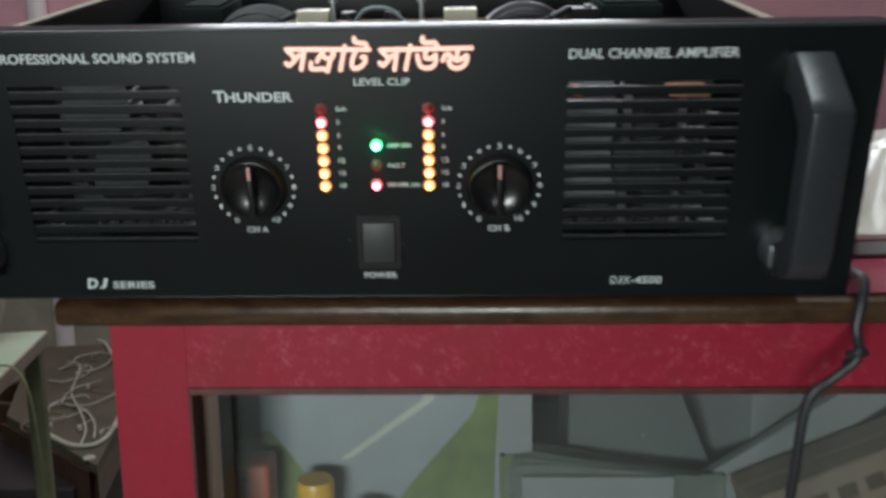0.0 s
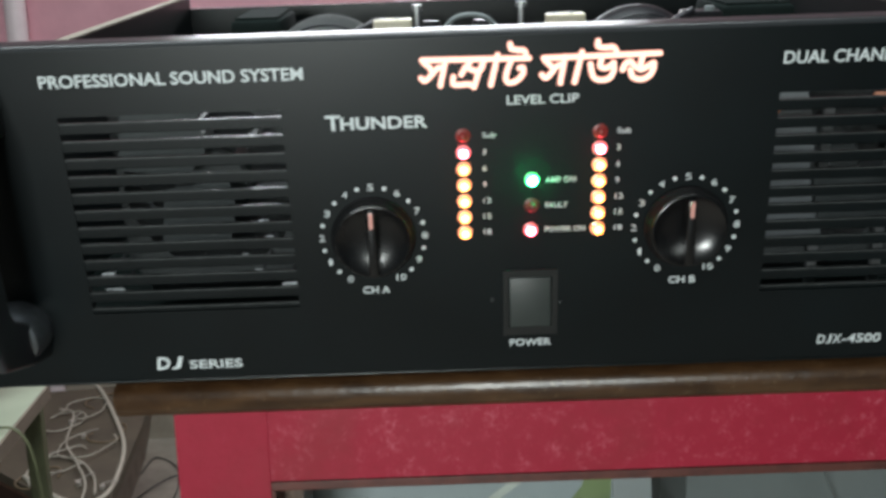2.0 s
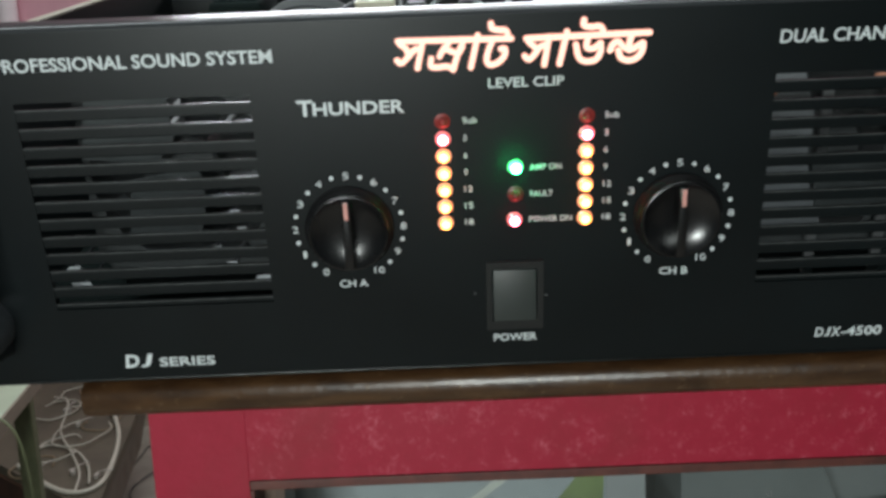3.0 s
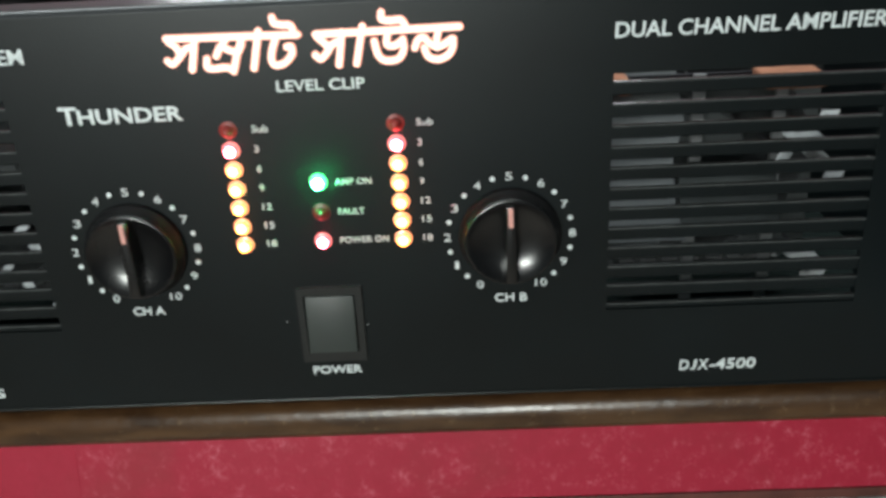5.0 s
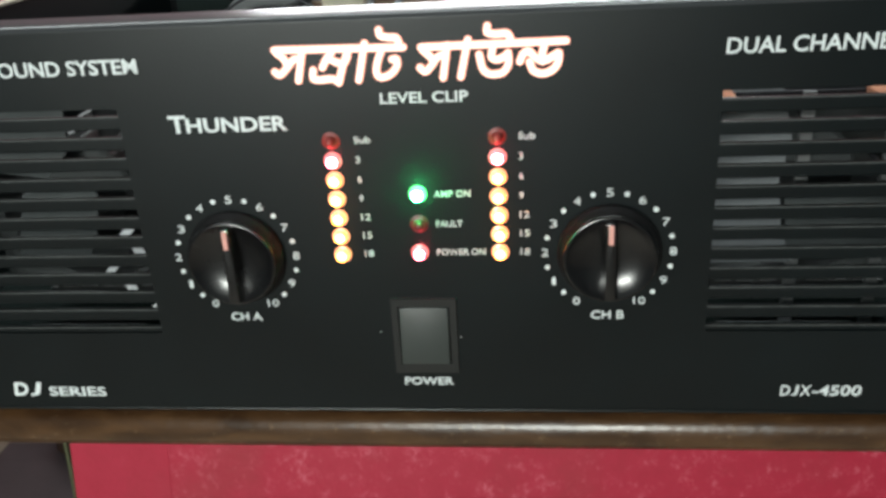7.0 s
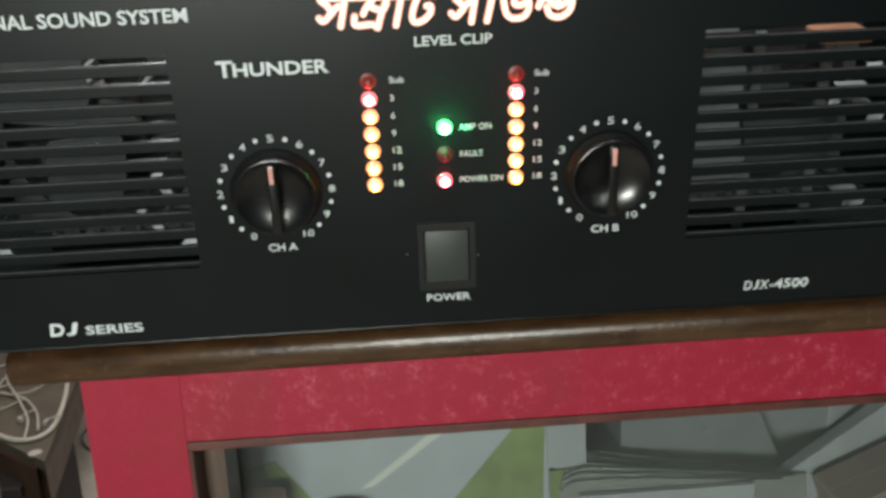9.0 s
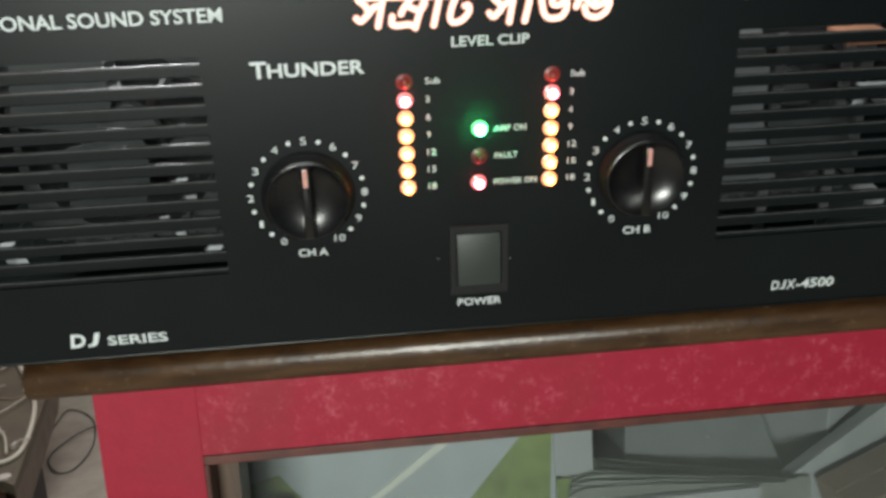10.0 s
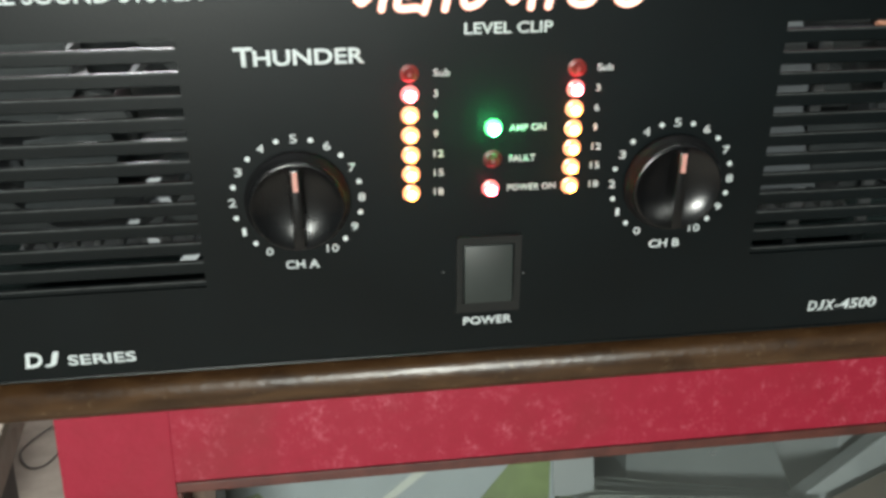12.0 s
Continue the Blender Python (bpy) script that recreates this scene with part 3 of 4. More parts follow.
def fan(cx, ch, m):
    f = thing("cooling_fan", m @ pose(cx, 0.046, ch), "dark grey plastic cooling fan behind the grille", "fan", "cooling fans")
    half, hole = 0.040, 0.0375
    bm = bmesh.new()
    n = 48
    rims = {}
    for y in (0.0, 0.025):
        circ, sq = [], []
        for i in range(n):
            a = 2 * math.pi * (i + 0.5) / n
            c, s_ = math.cos(a), math.sin(a)
            k = half / max(abs(c), abs(s_))
            circ.append(bm.verts.new((hole * c, y, hole * s_)))
            sq.append(bm.verts.new((k * c, y, k * s_)))
        rims[y] = (circ, sq)
    for i in range(n):
        j = (i + 1) % n
        for y in rims:
            c, q = rims[y]
            bm.faces.new((c[i], c[j], q[j], q[i]))
        for k in (0, 1):
            bm.faces.new((rims[0.0][k][i], rims[0.0][k][j], rims[0.025][k][j], rims[0.025][k][i]))
    bmesh.ops.recalc_face_normals(bm, faces=bm.faces[:])
    part("fan_frame", bm, FAN, f)
    if cx > 0:
        part("baffle", tilt(poly([(-0.0385, -0.020), (-0.0120, -0.020), (-0.0145, -0.010), (-0.0145, 0.004), (-0.0100, 0.016), (-0.0120, 0.034), (-0.0330, 0.034), (-0.0385, 0.026)], 0.0012)), BAFFLE, f, "pale grey sheet metal baffle")
        part("baffle", tilt(poly([(-0.0130, -0.018), (0.0200, -0.018), (0.0200, 0.002), (-0.0130, 0.002)], 0.0010)), DULL, f)
    else:
        part("baffle", tilt(poly([(-0.0340, 0.012), (-0.0050, 0.009), (0.0020, 0.018), (-0.0020, 0.036), (-0.0340, 0.036)], 0.0012)), DULL, f, "dull brownish grey sheet metal baffle")
        part("baffle", tilt(poly([(-0.0150, -0.018), (0.0110, -0.018), (0.0140, -0.010), (0.0140, 0.002), (0.0110, 0.007), (-0.0150, 0.004)], 0.0010)), DULL, f, "grey-green sheet metal baffle")
    part("hub", lathe([(0.0165, -0.024), (0.0165, -0.003), (0.0150, -0.0015)], 32, "Y"), FAN, f, smooth=40)
    for k in range(7):
        a0 = 2 * math.pi * k / 7
        bm = bmesh.new()
        grid = []
        for r in (0.016, 0.026, 0.036):
            grid.append([bm.verts.new((r * math.cos(a0 + t * 0.75), 0.004 + t * 0.016, r * math.sin(a0 + t * 0.75))) for t in (0, 0.33, 0.66, 1)])
        for a, b in zip(grid, grid[1:]):
            for i in range(3):
                bm.faces.new((a[i], a[i + 1], b[i + 1], b[i]))
        bmesh.ops.solidify(bm, geom=bm.faces[:], thickness=0.0012)
        part("blade", bm, FAN, f, smooth=60)
    if cx < 0:
        spots = [(0.0245, -0.009, 0.0040), (0.0285, -0.0160, 0.0035), (0.0160, -0.0235, 0.0034), (0.0230, -0.0305, 0.0034), (0.0330, -0.0370, 0.0055), (-0.0385, -0.0370, 0.0070), (-0.0420, -0.0300, 0.0050)]
    else:
        spots = [(0.0330, 0.0200, 0.0055), (0.0260, 0.0130, 0.0120), (0.0200, 0.0060, 0.0040), (0.0310, 0.0060, 0.0070), (0.0370, -0.0010, 0.0060), (0.0290, -0.0290, 0.0105), (0.0350, -0.0360, 0.0080)]
    for k, (x, h, w) in enumerate(spots):
        part("terminal_tab", tab(x, h, w, lean=-0.0012 if k % 2 else 0.0012), [TAB, CAP], f, "pale bent metal tab")
    part("foot_strip", boxed(-0.030, 0.018, -0.012, -0.010, -0.0625, -0.0535, 0.0004), BAFFLE, f, "pale grey foot strip")
    return f


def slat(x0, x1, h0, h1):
    """A grille bar with a paler strip coloured in as the glint on its top front edge."""
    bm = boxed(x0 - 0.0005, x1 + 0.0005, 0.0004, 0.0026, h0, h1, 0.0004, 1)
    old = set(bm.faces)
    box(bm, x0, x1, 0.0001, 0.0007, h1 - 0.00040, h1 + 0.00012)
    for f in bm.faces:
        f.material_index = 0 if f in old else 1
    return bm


def tab(x, h, w, t=0.0022, y=-0.026, lean=0.0):
    """A bent metal tab on a dark stem, in the fan's own axes."""
    bm = bmesh.new()
    c = [bm.verts.new((x + sx * w / 2 + lean * sz, yy + 0.0011 * sz, h + sz * t / 2)) for yy in (y, y + 0.0008) for sx, sz in ((-1, -1), (1, -1), (1, 1), (-1, 1))]
    for q in ((0, 1, 2, 3), (7, 6, 5, 4), (0, 4, 5, 1), (1, 5, 6, 2), (2, 6, 7, 3), (3, 7, 4, 0)):
        bm.faces.new([c[k] for k in q])
    old = set(bm.faces)
    box(bm, x - 0.0004, x + 0.0004, y + 0.0008, 0.0005, h - 0.0004, h + 0.0003)
    for f in bm.faces:
        f.material_index = 0 if f in old else 1
    bmesh.ops.recalc_face_normals(bm, faces=bm.faces[:])
    return bm


def amplifier():
    amp = thing("power_amplifier", AMP, "black rack power amplifier with lit meters, standing on the cabinet", "amplifier")
    xs = [PX0, *GRILLES[0], *GRILLES[1], PX1]
    hs = [0.0, SLOT_H[-1] - 0.0022, SLOT_H[0] + 0.0025, PH - 0.002]
    panel = part("front_panel", plate(xs, hs, lambda i, j: j == 1 and i in (1, 3), 0.0, 0.003), PANEL, amp)
    # rolled top edge and flange
    bm = bmesh.new()
    prof = [(0.0, PH - 0.002), (0.0003, PH - 0.0009), (0.0011, PH - 0.0002), (0.0022, PH), (0.0155, PH), (0.0155, PH - 0.0015), (0.003, PH - 0.0015), (0.003, PH - 0.002)]
    ends = [[bm.verts.new((x, y, z)) for y, z in prof] for x in (PX0, PX1)]
    for a in range(len(prof)):
        b = (a + 1) % len(prof)
        bm.faces.new((ends[0][a], ends[0][b], ends[1][b], ends[1][a]))
    bm.faces.new(ends[0]), bm.faces.new(ends[1])
    bmesh.ops.recalc_face_normals(bm, faces=bm.faces[:])
    part("top_flange", bm, FLANGE, amp, "shiny rolled top edge", 50)
    part("bottom_lip", boxed(PX0, PX1, -0.0004, 0.0030, -0.0011, -0.0001, 0.0003), PANEL, amp)
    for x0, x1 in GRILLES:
        part("slat", slat(x0, x1, SLOT_H[-1] - 0.0022, SLOT_H[-1]), [PANEL, GLINT], panel)
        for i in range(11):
            part("slat", slat(x0, x1, SLOT_H[i + 1] + 0.0025, SLOT_H[i]), [PANEL, GLINT], panel)
    # chassis
    part("chassis_floor", boxed(-0.215, 0.215, 0.003, 0.36, 0.004, 0.0055), SLATE, amp)
    part("side_plate", boxed(-0.2165, -0.215, 0.003, 0.36, 0.004, 0.1215), PANEL, amp)
    part("side_plate", boxed(0.215, 0.2165, 0.003, 0.36, 0.004, 0.1215), PANEL, amp)
    part("side_trim", boxed(-0.2190, -0.2135, 0.016, 0.36, 0.1216, 0.1232, 0.0004), BEIGE, amp, "bare tan folded edge")
    part("side_trim", boxed(0.2135, 0.2190, 0.016, 0.36, 0.1216, 0.1232, 0.0004), BEIGE, amp, "bare tan folded edge")
    part("rear_plate", boxed(-0.215, 0.215, 0.3585, 0.36, 0.0055, 0.1135), PANEL, amp)
    # words
    W = WHITE_INK
    lettering("printed_word", "PROFESSIONAL SOUND SYSTEM", -0.1775, -0.0822, 0.1202, 0.1248, amp, W, weight=0.014)
    lettering("printed_word", "DUAL CHANNEL AMPLIFIER", 0.0915, 0.1695, 0.1200, 0.1246, amp, W, weight=0.014, shear=0.05)
    lettering("printed_word", "LEVEL CLIP", -0.0086, 0.0178, 0.1086, 0.1120, amp, W, weight=0.014)
    lettering("printed_word", "T", -0.0755, -0.0700, 0.1012, 0.1068, amp, W, weight=0.022)
    lettering("printed_word", "HUNDER", -0.0700, -0.0380, 0.1012, 0.1058, amp, W, weight=0.022)
    lettering("printed_letter", "D", -0.1520, -0.1463, 0.0046, 0.0102, amp, W, weight=0.03, shear=0.15)
    lettering("printed_letter", "J", -0.1458, -0.1408, 0.0046, 0.0102, amp, W, weight=0.03, shear=0.15)
    lettering("printed_word", "SERIES", -0.1385, -0.1170, 0.0046, 0.0084, amp, W, weight=0.014)
    for word, x0, x1 in (("D", 0.1170, 0.1202), ("J", 0.1206, 0.1230), ("X", 0.1233, 0.1268), ("-4500", 0.1272, 0.1428)):
        lettering("printed_letter", word, x0, x1, 0.0060, 0.0100, amp, W, weight=0.014, shear=0.08)
    lettering("printed_word", "POWER", -0.0081, 0.0086, 0.0098, 0.0129, amp, W, weight=0.014)
    lettering("printed_word", "AMP ON", 0.0058, 0.0172, 0.0784, 0.0806, amp, W, weight=0.008)
    lettering("printed_word", "FAULT", 0.0060, 0.0143, 0.0684, 0.0705, amp, W, weight=0.008)
    lettering("printed_word", "POWER ON", 0.0057, 0.0213, 0.0586, 0.0607, amp, W, weight=0.008)
    levels = [0.0975 - 0.00635 * i for i in range(7)]
    for lx, tx in ((-0.0250, -0.0178), (0.0260, 0.0324)):
        for word, h in zip(("Sub", "3", "6", "9", "12", "15", "18"), levels):
            wide = 0.0050 if word == "Sub" else 0.0013 if len(word) == 1 else 0.0030
            lettering("level_mark", word, tx, tx + wide, h - 0.0010, h + 0.0012, amp, W, weight=0.006)
            if word == "Sub":
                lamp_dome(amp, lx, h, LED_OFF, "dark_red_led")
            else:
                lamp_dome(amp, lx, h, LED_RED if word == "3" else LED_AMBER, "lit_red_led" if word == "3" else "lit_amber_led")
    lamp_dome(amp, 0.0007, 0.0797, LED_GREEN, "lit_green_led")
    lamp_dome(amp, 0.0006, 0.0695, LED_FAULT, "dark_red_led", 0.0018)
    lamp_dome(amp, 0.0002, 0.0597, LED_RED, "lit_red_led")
    logo(amp)
    dial(amp, -0.0605, "CH A")
    dial(amp, 0.0600, "CH B")
    for x, h in ((-0.0150, 0.0305), (0.0120, 0.0285)):
        part("pin", lathe([(0.00028, 0.0), (0.00028, 0.0002)], 10, "Y", (x, 0, h)), STEEL, amp)
    # rocker switch
    frame_ = part("switch_bezel", plate([-0.0107, -0.0086, 0.0086, 0.0109], [0.0152, 0.0188, 0.0404, 0.0432], lambda i, j: i == 1 and j == 1, -0.0012, 0.0), BEZEL, amp)
    bm = bmesh.new()
    pr = [(0.0003, 0.0193), (-0.0026, 0.0194), (-0.0016, 0.0312), (-0.0010, 0.0399), (0.0003, 0.0399)]
    ends = [[bm.verts.new((x, y, h)) for y, h in pr] for x in (-0.0081, 0.0081)]
    for a in range(len(pr)):
        b = (a + 1) % len(pr)
        bm.faces.new((ends[0][a], ends[0][b], ends[1][b], ends[1][a]))
    bm.faces.new(ends[0]), bm.faces.new(ends[1])
    bmesh.ops.recalc_face_normals(bm, faces=bm.faces[:])
    bmesh.ops.bevel(bm, geom=bm.edges[:], offset=0.0004, segments=2, profile=0.5, affect="EDGES")
    part("rocker", bm, ROCKER, frame_, "grey rocker button", 40)
    for x in (-0.18, 0.18):
        part("rubber_foot", lathe([(0.010, -0.0105), (0.0115, 0.0045)], 20, "Z", (x, 0.035, 0)), MATTE, amp)
    handle(amp, -0.2025)
    handle(amp, 0.2010)
    return amp


amplifier()
fan(-0.1325, 0.068, AMP)
fan(0.1320, 0.068, AMP)
tagged(part("rear_batten", boxed(-0.20, 0.20, 0.335, 0.355, TOP, 0.8748, 0.001), DARKWOOD), "dark wooden block propping the amplifier's rear", "block")


# ---- inside the amplifier ----
def inner(name, m, label, category, group=""):
    return thing(name, AMP @ m, label, category, group)


def heatsink(x0, x1):
    h = inner("heatsink", pose((x0 + x1) / 2, 0.075, 0.0055), "bare aluminium finned heatsink in the open amplifier", "heatsink", "heatsinks")
    w = (x1 - x0) / 2
    part("base", boxed(-w, w, 0, 0.20, 0.0, 0.006), ALU, h)
    for k in range(9):
        x = -w + 0.004 + k * (2 * w - 0.008) / 8
        part("fin", boxed(x - 0.0012, x + 0.0012, 0, 0.20, 0.006, 0.070), ALU, h)


heatsink(-0.175, -0.095)
heatsink(0.095, 0.175)
for x in (-0.058, 0.041):
    t_ = inner("terminal_block", pose(x, 0.20, 0.0055), "cream nylon terminal block on a steel post", "terminal", "terminal blocks")
    part("post", boxed(-0.004, 0.004, -0.004, 0.004, 0, 0.104), STEEL, t_)
    part("block", boxed(-0.011, 0.011, -0.006, 0.006, 0.104, 0.113, 0.001), CREAM_P, t_)
    for dx in (-0.006, 0.003):
        part("screw", lathe([(0.0018, 0.113), (0.0018, 0.1136)], 12, "Z", (dx, 0, 0)), STEEL, t_)


def torus(big, small, n=40, k=14, at=(0, 0, 0)):
    """A ring standing upright, its axis along y."""
    bm = bmesh.new()
    rings = []
    for i in range(n):
        a = 2 * math.pi * i / n
        rings.append([bm.verts.new(Vector(at) + Vector(((big + small * math.cos(b)) * math.cos(a), small * 1.3 * math.sin(b), (big + small * math.cos(b)) * math.sin(a)))) for b in [2 * math.pi * q / k for q in range(k)]])
    for i in range(n):
        for q in range(k):
            bm.faces.new((rings[i][q], rings[(i + 1) % n][q], rings[(i + 1) % n][(q + 1) % k], rings[i][(q + 1) % k]))
    bmesh.ops.recalc_face_normals(bm, faces=bm.faces[:])
    return bm


for x, mat, words in ((-0.0965, GREYPL, "grey taped toroidal transformer coil"), (0.085, CAP, "black taped toroidal transformer coil")):
    c = inner("toroid_coil", pose(x, 0.215, 0.0055), words, "transformer", "toroid coils")
    part("winding", torus(0.024, 0.0135, at=(0, 0, 0.078)), mat, c, smooth=60)
    part("stand", boxed(-0.02, 0.02, -0.006, 0.006, 0, 0.05), STEEL, c)
    for q in range(3):
        rr = 0.034 - 0.0065 * q
        part("guard_ring", sweep([(rr * math.cos(a), -0.021, 0.078 + rr * math.sin(a)) for a in [math.pi * z / 12 for z in range(25)]], 0.0008, 6, steps=2), CABLE_B, c, smooth=60)
    part("tape", sweep([(-0.03, -0.016, 0.085), (-0.012, -0.02, 0.098), (0.01, -0.02, 0.104), (0.03, -0.012, 0.112)], 0.0022, 8), CABLE_B, c, smooth=60)
for x0, x1, y, h, mat, words in ((-0.156, -0.125, 0.25, 0.118, SLATE, "dark grey-green shielded transformer can"), (0.138, 0.182, 0.25, 0.117, SLATE, "dark grey-green shielded transformer can")):
    c = inner("transformer_can", pose((x0 + x1) / 2, y, 0.0055), words, "transformer", "transformer cans")
    part("can", boxed((x0 - x1) / 2, (x1 - x0) / 2, -0.03, 0.03, 0, h - 0.0055, 0.003), mat, c, smooth=40)
    part("lid", boxed((x0 - x1) / 2 + 0.003, (x1 - x0) / 2 - 0.003, -0.026, 0.026, h - 0.0055, h - 0.004), mat, c)
b_ = inner("driver_board", pose(-0.01, 0.195, 0.0055), "tan circuit board standing on edge", "circuit board")
part("board", boxed(-0.068, 0.072, 0.008, 0.0096, 0.0, 0.1055), BOARD, b_)
for x in (-0.026, 0.004):
    part("capacitor", lathe([(0.006, 0.07), (0.006, 0.108), (0.005, 0.1095)], 20, "Z", (x, 0.020, 0)), CAP, b_, smooth=40)
part("wire_link", sweep([(-0.022, 0.0, 0.102), (-0.012, -0.002, 0.1135), (0.004, -0.002, 0.1135), (0.016, 0.0, 0.102)], 0.0014, 8), PAPER, b_, "white wire link", 60)
for x in (-0.034, 0.025):
    part("stud", lathe([(0.0016, 0.08), (0.0016, 0.118), (0.0030, 0.118), (0.0030, 0.121)], 12, "Z", (x, 0.0, 0)), STEEL, b_, smooth=40)
m_ = inner("relay", pose(0.1245, 0.22, 0.0055), "black relay with a white dot", "relay")
part("case", boxed(-0.011, 0.011, -0.008, 0.008, 0, 0.110, 0.001), CAP, m_)
part("dot", lathe([(0.003, 0.110), (0.003, 0.1125)], 16, "Z", (0.004, -0.004, 0)), PAPER, m_)
u_ = inner("copper_bracket", pose(0.135, 0.0435, 0.0055), "copper coloured bracket above the fan", "bracket")
part("bar", boxed(-0.038, -0.033, -0.020, -0.004, 0.0905, 0.0950, 0.001), COPPER, u_)
part("bar", boxed(0.010, 0.030, -0.020, -0.004, 0.0905, 0.0950, 0.001), COPPER, u_)
part("bar", boxed(-0.039, 0.032, -0.0055, -0.0035, 0.0885, 0.0935, 0.0005), CAP, u_)
part("leg", boxed(-0.010, -0.006, -0.0075, -0.0055, 0.0, 0.0935), STEEL, u_)
part("leg", boxed(0.018, 0.022, -0.0075, -0.0055, 0.0, 0.0905), STEEL, u_)


# ---- things inside the cabinet ----
SHELF = 0.585
pr = thing("printed_carton", pose(-0.02, 0.168, SHELF, -5, 0, 0), "grey-blue printed carton with green leaf shapes", "carton")
part("box_body", boxed(-0.106, 0.0885, 0, 0.05, 0, 0.118, 0.001), PRINT, pr)
part("printed_leaf", poly([(-0.106, 0.0), (-0.03, 0.0), (-0.052, 0.032), (-0.066, 0.052), (-0.082, 0.072), (-0.106, 0.066)], 0.0006), LEAF, pr)
part("printed_leaf", poly([(-0.002, 0.0), (0.0835, 0.0), (0.0842, 0.045), (0.0868, 0.09), (0.0885, 0.1175), (0.079, 0.1175), (0.068, 0.084), (0.0275, 0.038)], 0.0006), LEAF, pr)
part("printed_stripe", poly([(-0.030, 0.050), (-0.023, 0.050), (0.039, 0.094), (0.05, 0.1175), (0.043, 0.1175), (0.030, 0.094)], 0.0006), PALELINE, pr)
part("white_flap", boxed(0.0872, 0.1115, -0.002, 0.0, 0.055, 0.116), PAPER, pr, "pale white folded card flap")
part("flap_shadow_card", boxed(0.0885, 0.1115, 0.0, 0.03, 0.0, 0.052), LEAF, pr)


def carton(name, m, w, d, h, mat, label, tape=None):
    c = thing(name, m, label, "box")
    part("box_body", boxed(0, w, 0, d, 0, h, 0.0008), mat, c)
    part("lid_flap", boxed(0.001, w - 0.001, 0.001, d / 2 - 0.0008, h, h + 0.0012), mat, c)
    part("lid_flap", boxed(0.001, w - 0.001, d / 2 + 0.0008, d - 0.001, h, h + 0.0012), mat, c)
    if tape:
        part("tape", boxed(w * 0.42, w * 0.58, -0.0006, 0.0002, h * 0.45, h), tape, c)
    return c


gc = thing("grey_carton", pose(0.1225, 0.205, SHELF), "slate grey cardboard box with a slanted side", "box")
part("box_body", poly([(0, 0), (0.122, 0), (0.0966, 0.0606), (0.074, 0.114), (0, 0.114)], 0.07), GREYBOX, gc)
part("staple", boxed(0.056, 0.0585, -0.0708, -0.0695, 0.054, 0.0555), STEEL, gc)
gc.location.y += 0.07
carton("pale_carton", pose(0.259, 0.195, SHELF, 0, 0, 18), 0.16, 0.10, 0.105, PAPER, "pale grey carton standing askew on the shelf")
bc = carton("brown_carton", pose(0.252, 0.122, SHELF, 0, -21, 4), 0.15, 0.042, 0.043, KRAFT, "brown printed carton tilted on the shelf")
for k in range(5):
    part("print_bar", boxed(0.018 + 0.020 * k, 0.031 + 0.020 * k, -0.0006, 0.0002, 0.020, 0.031), TAUPE, bc)
lid = thing("leaning_panel", pose(0.227, 0.168, 0.597, -8, -31, 6), "pale grey board leaning across the cartons", "board")
part("board", boxed(0, 0.17, 0, 0.004, 0, 0.026, 0.0008), PAPER, lid)
part("fold", boxed(0, 0.17, 0.004, 0.012, 0.0235, 0.026), PAPER, lid)


def crumpled(name, cx, cy, z, w, d, h, mat, label, category, seed, n=26, amp=1.0):
    """A slumped plastic bag: a mound with creases."""
    bm = bmesh.new()
    g = []
    for j in range(n):
        row = []
        for i in range(n):
            u, v = 2 * i / (n - 1) - 1, 2 * j / (n - 1) - 1
            fall = max(0.0, 1 - abs(u) ** 2.6) * max(0.0, 1 - abs(v) ** 2.6)
            crease = abs(noise.noise(Vector((u * 2.4 + seed, v * 2.1, seed)))) + 0.5 * abs(noise.noise(Vector((u * 6 + seed, v * 5, 3.1))))
            row.append(bm.verts.new((cx + u * w / 2, cy + v * d / 2, z + h * fall * (0.62 + 0.6 * crease * amp))))
        g.append(row)
    for a, b in zip(g, g[1:]):
        for i in range(n - 1):
            bm.faces.new((a[i], a[i + 1], b[i + 1], b[i]))
    rim = [*g[0], *[r[-1] for r in g[1:]], *reversed(g[-1][:-1]), *[r[0] for r in reversed(g[1:-1])]]
    bm.faces.new(list(reversed(rim)))
    bmesh.ops.recalc_face_normals(bm, faces=bm.faces[:])
    return tagged(part(name, bm, mat, smooth=70), label, category)


flat = thing("booklet", pose(0.083, 0.147, SHELF, -3, 0, 0), "pale grey booklet standing in front of plastic sleeves", "booklet")
part("cover", boxed(0, 0.108, 0, 0.0008, 0, 0.046), PAPER, flat)
part("page_block", boxed(0.001, 0.107, 0.0008, 0.0030, 0, 0.0455), PAPER, flat)
part("cover", boxed(0, 0.108, 0.0030, 0.0038, 0, 0.046), PAPER, flat)
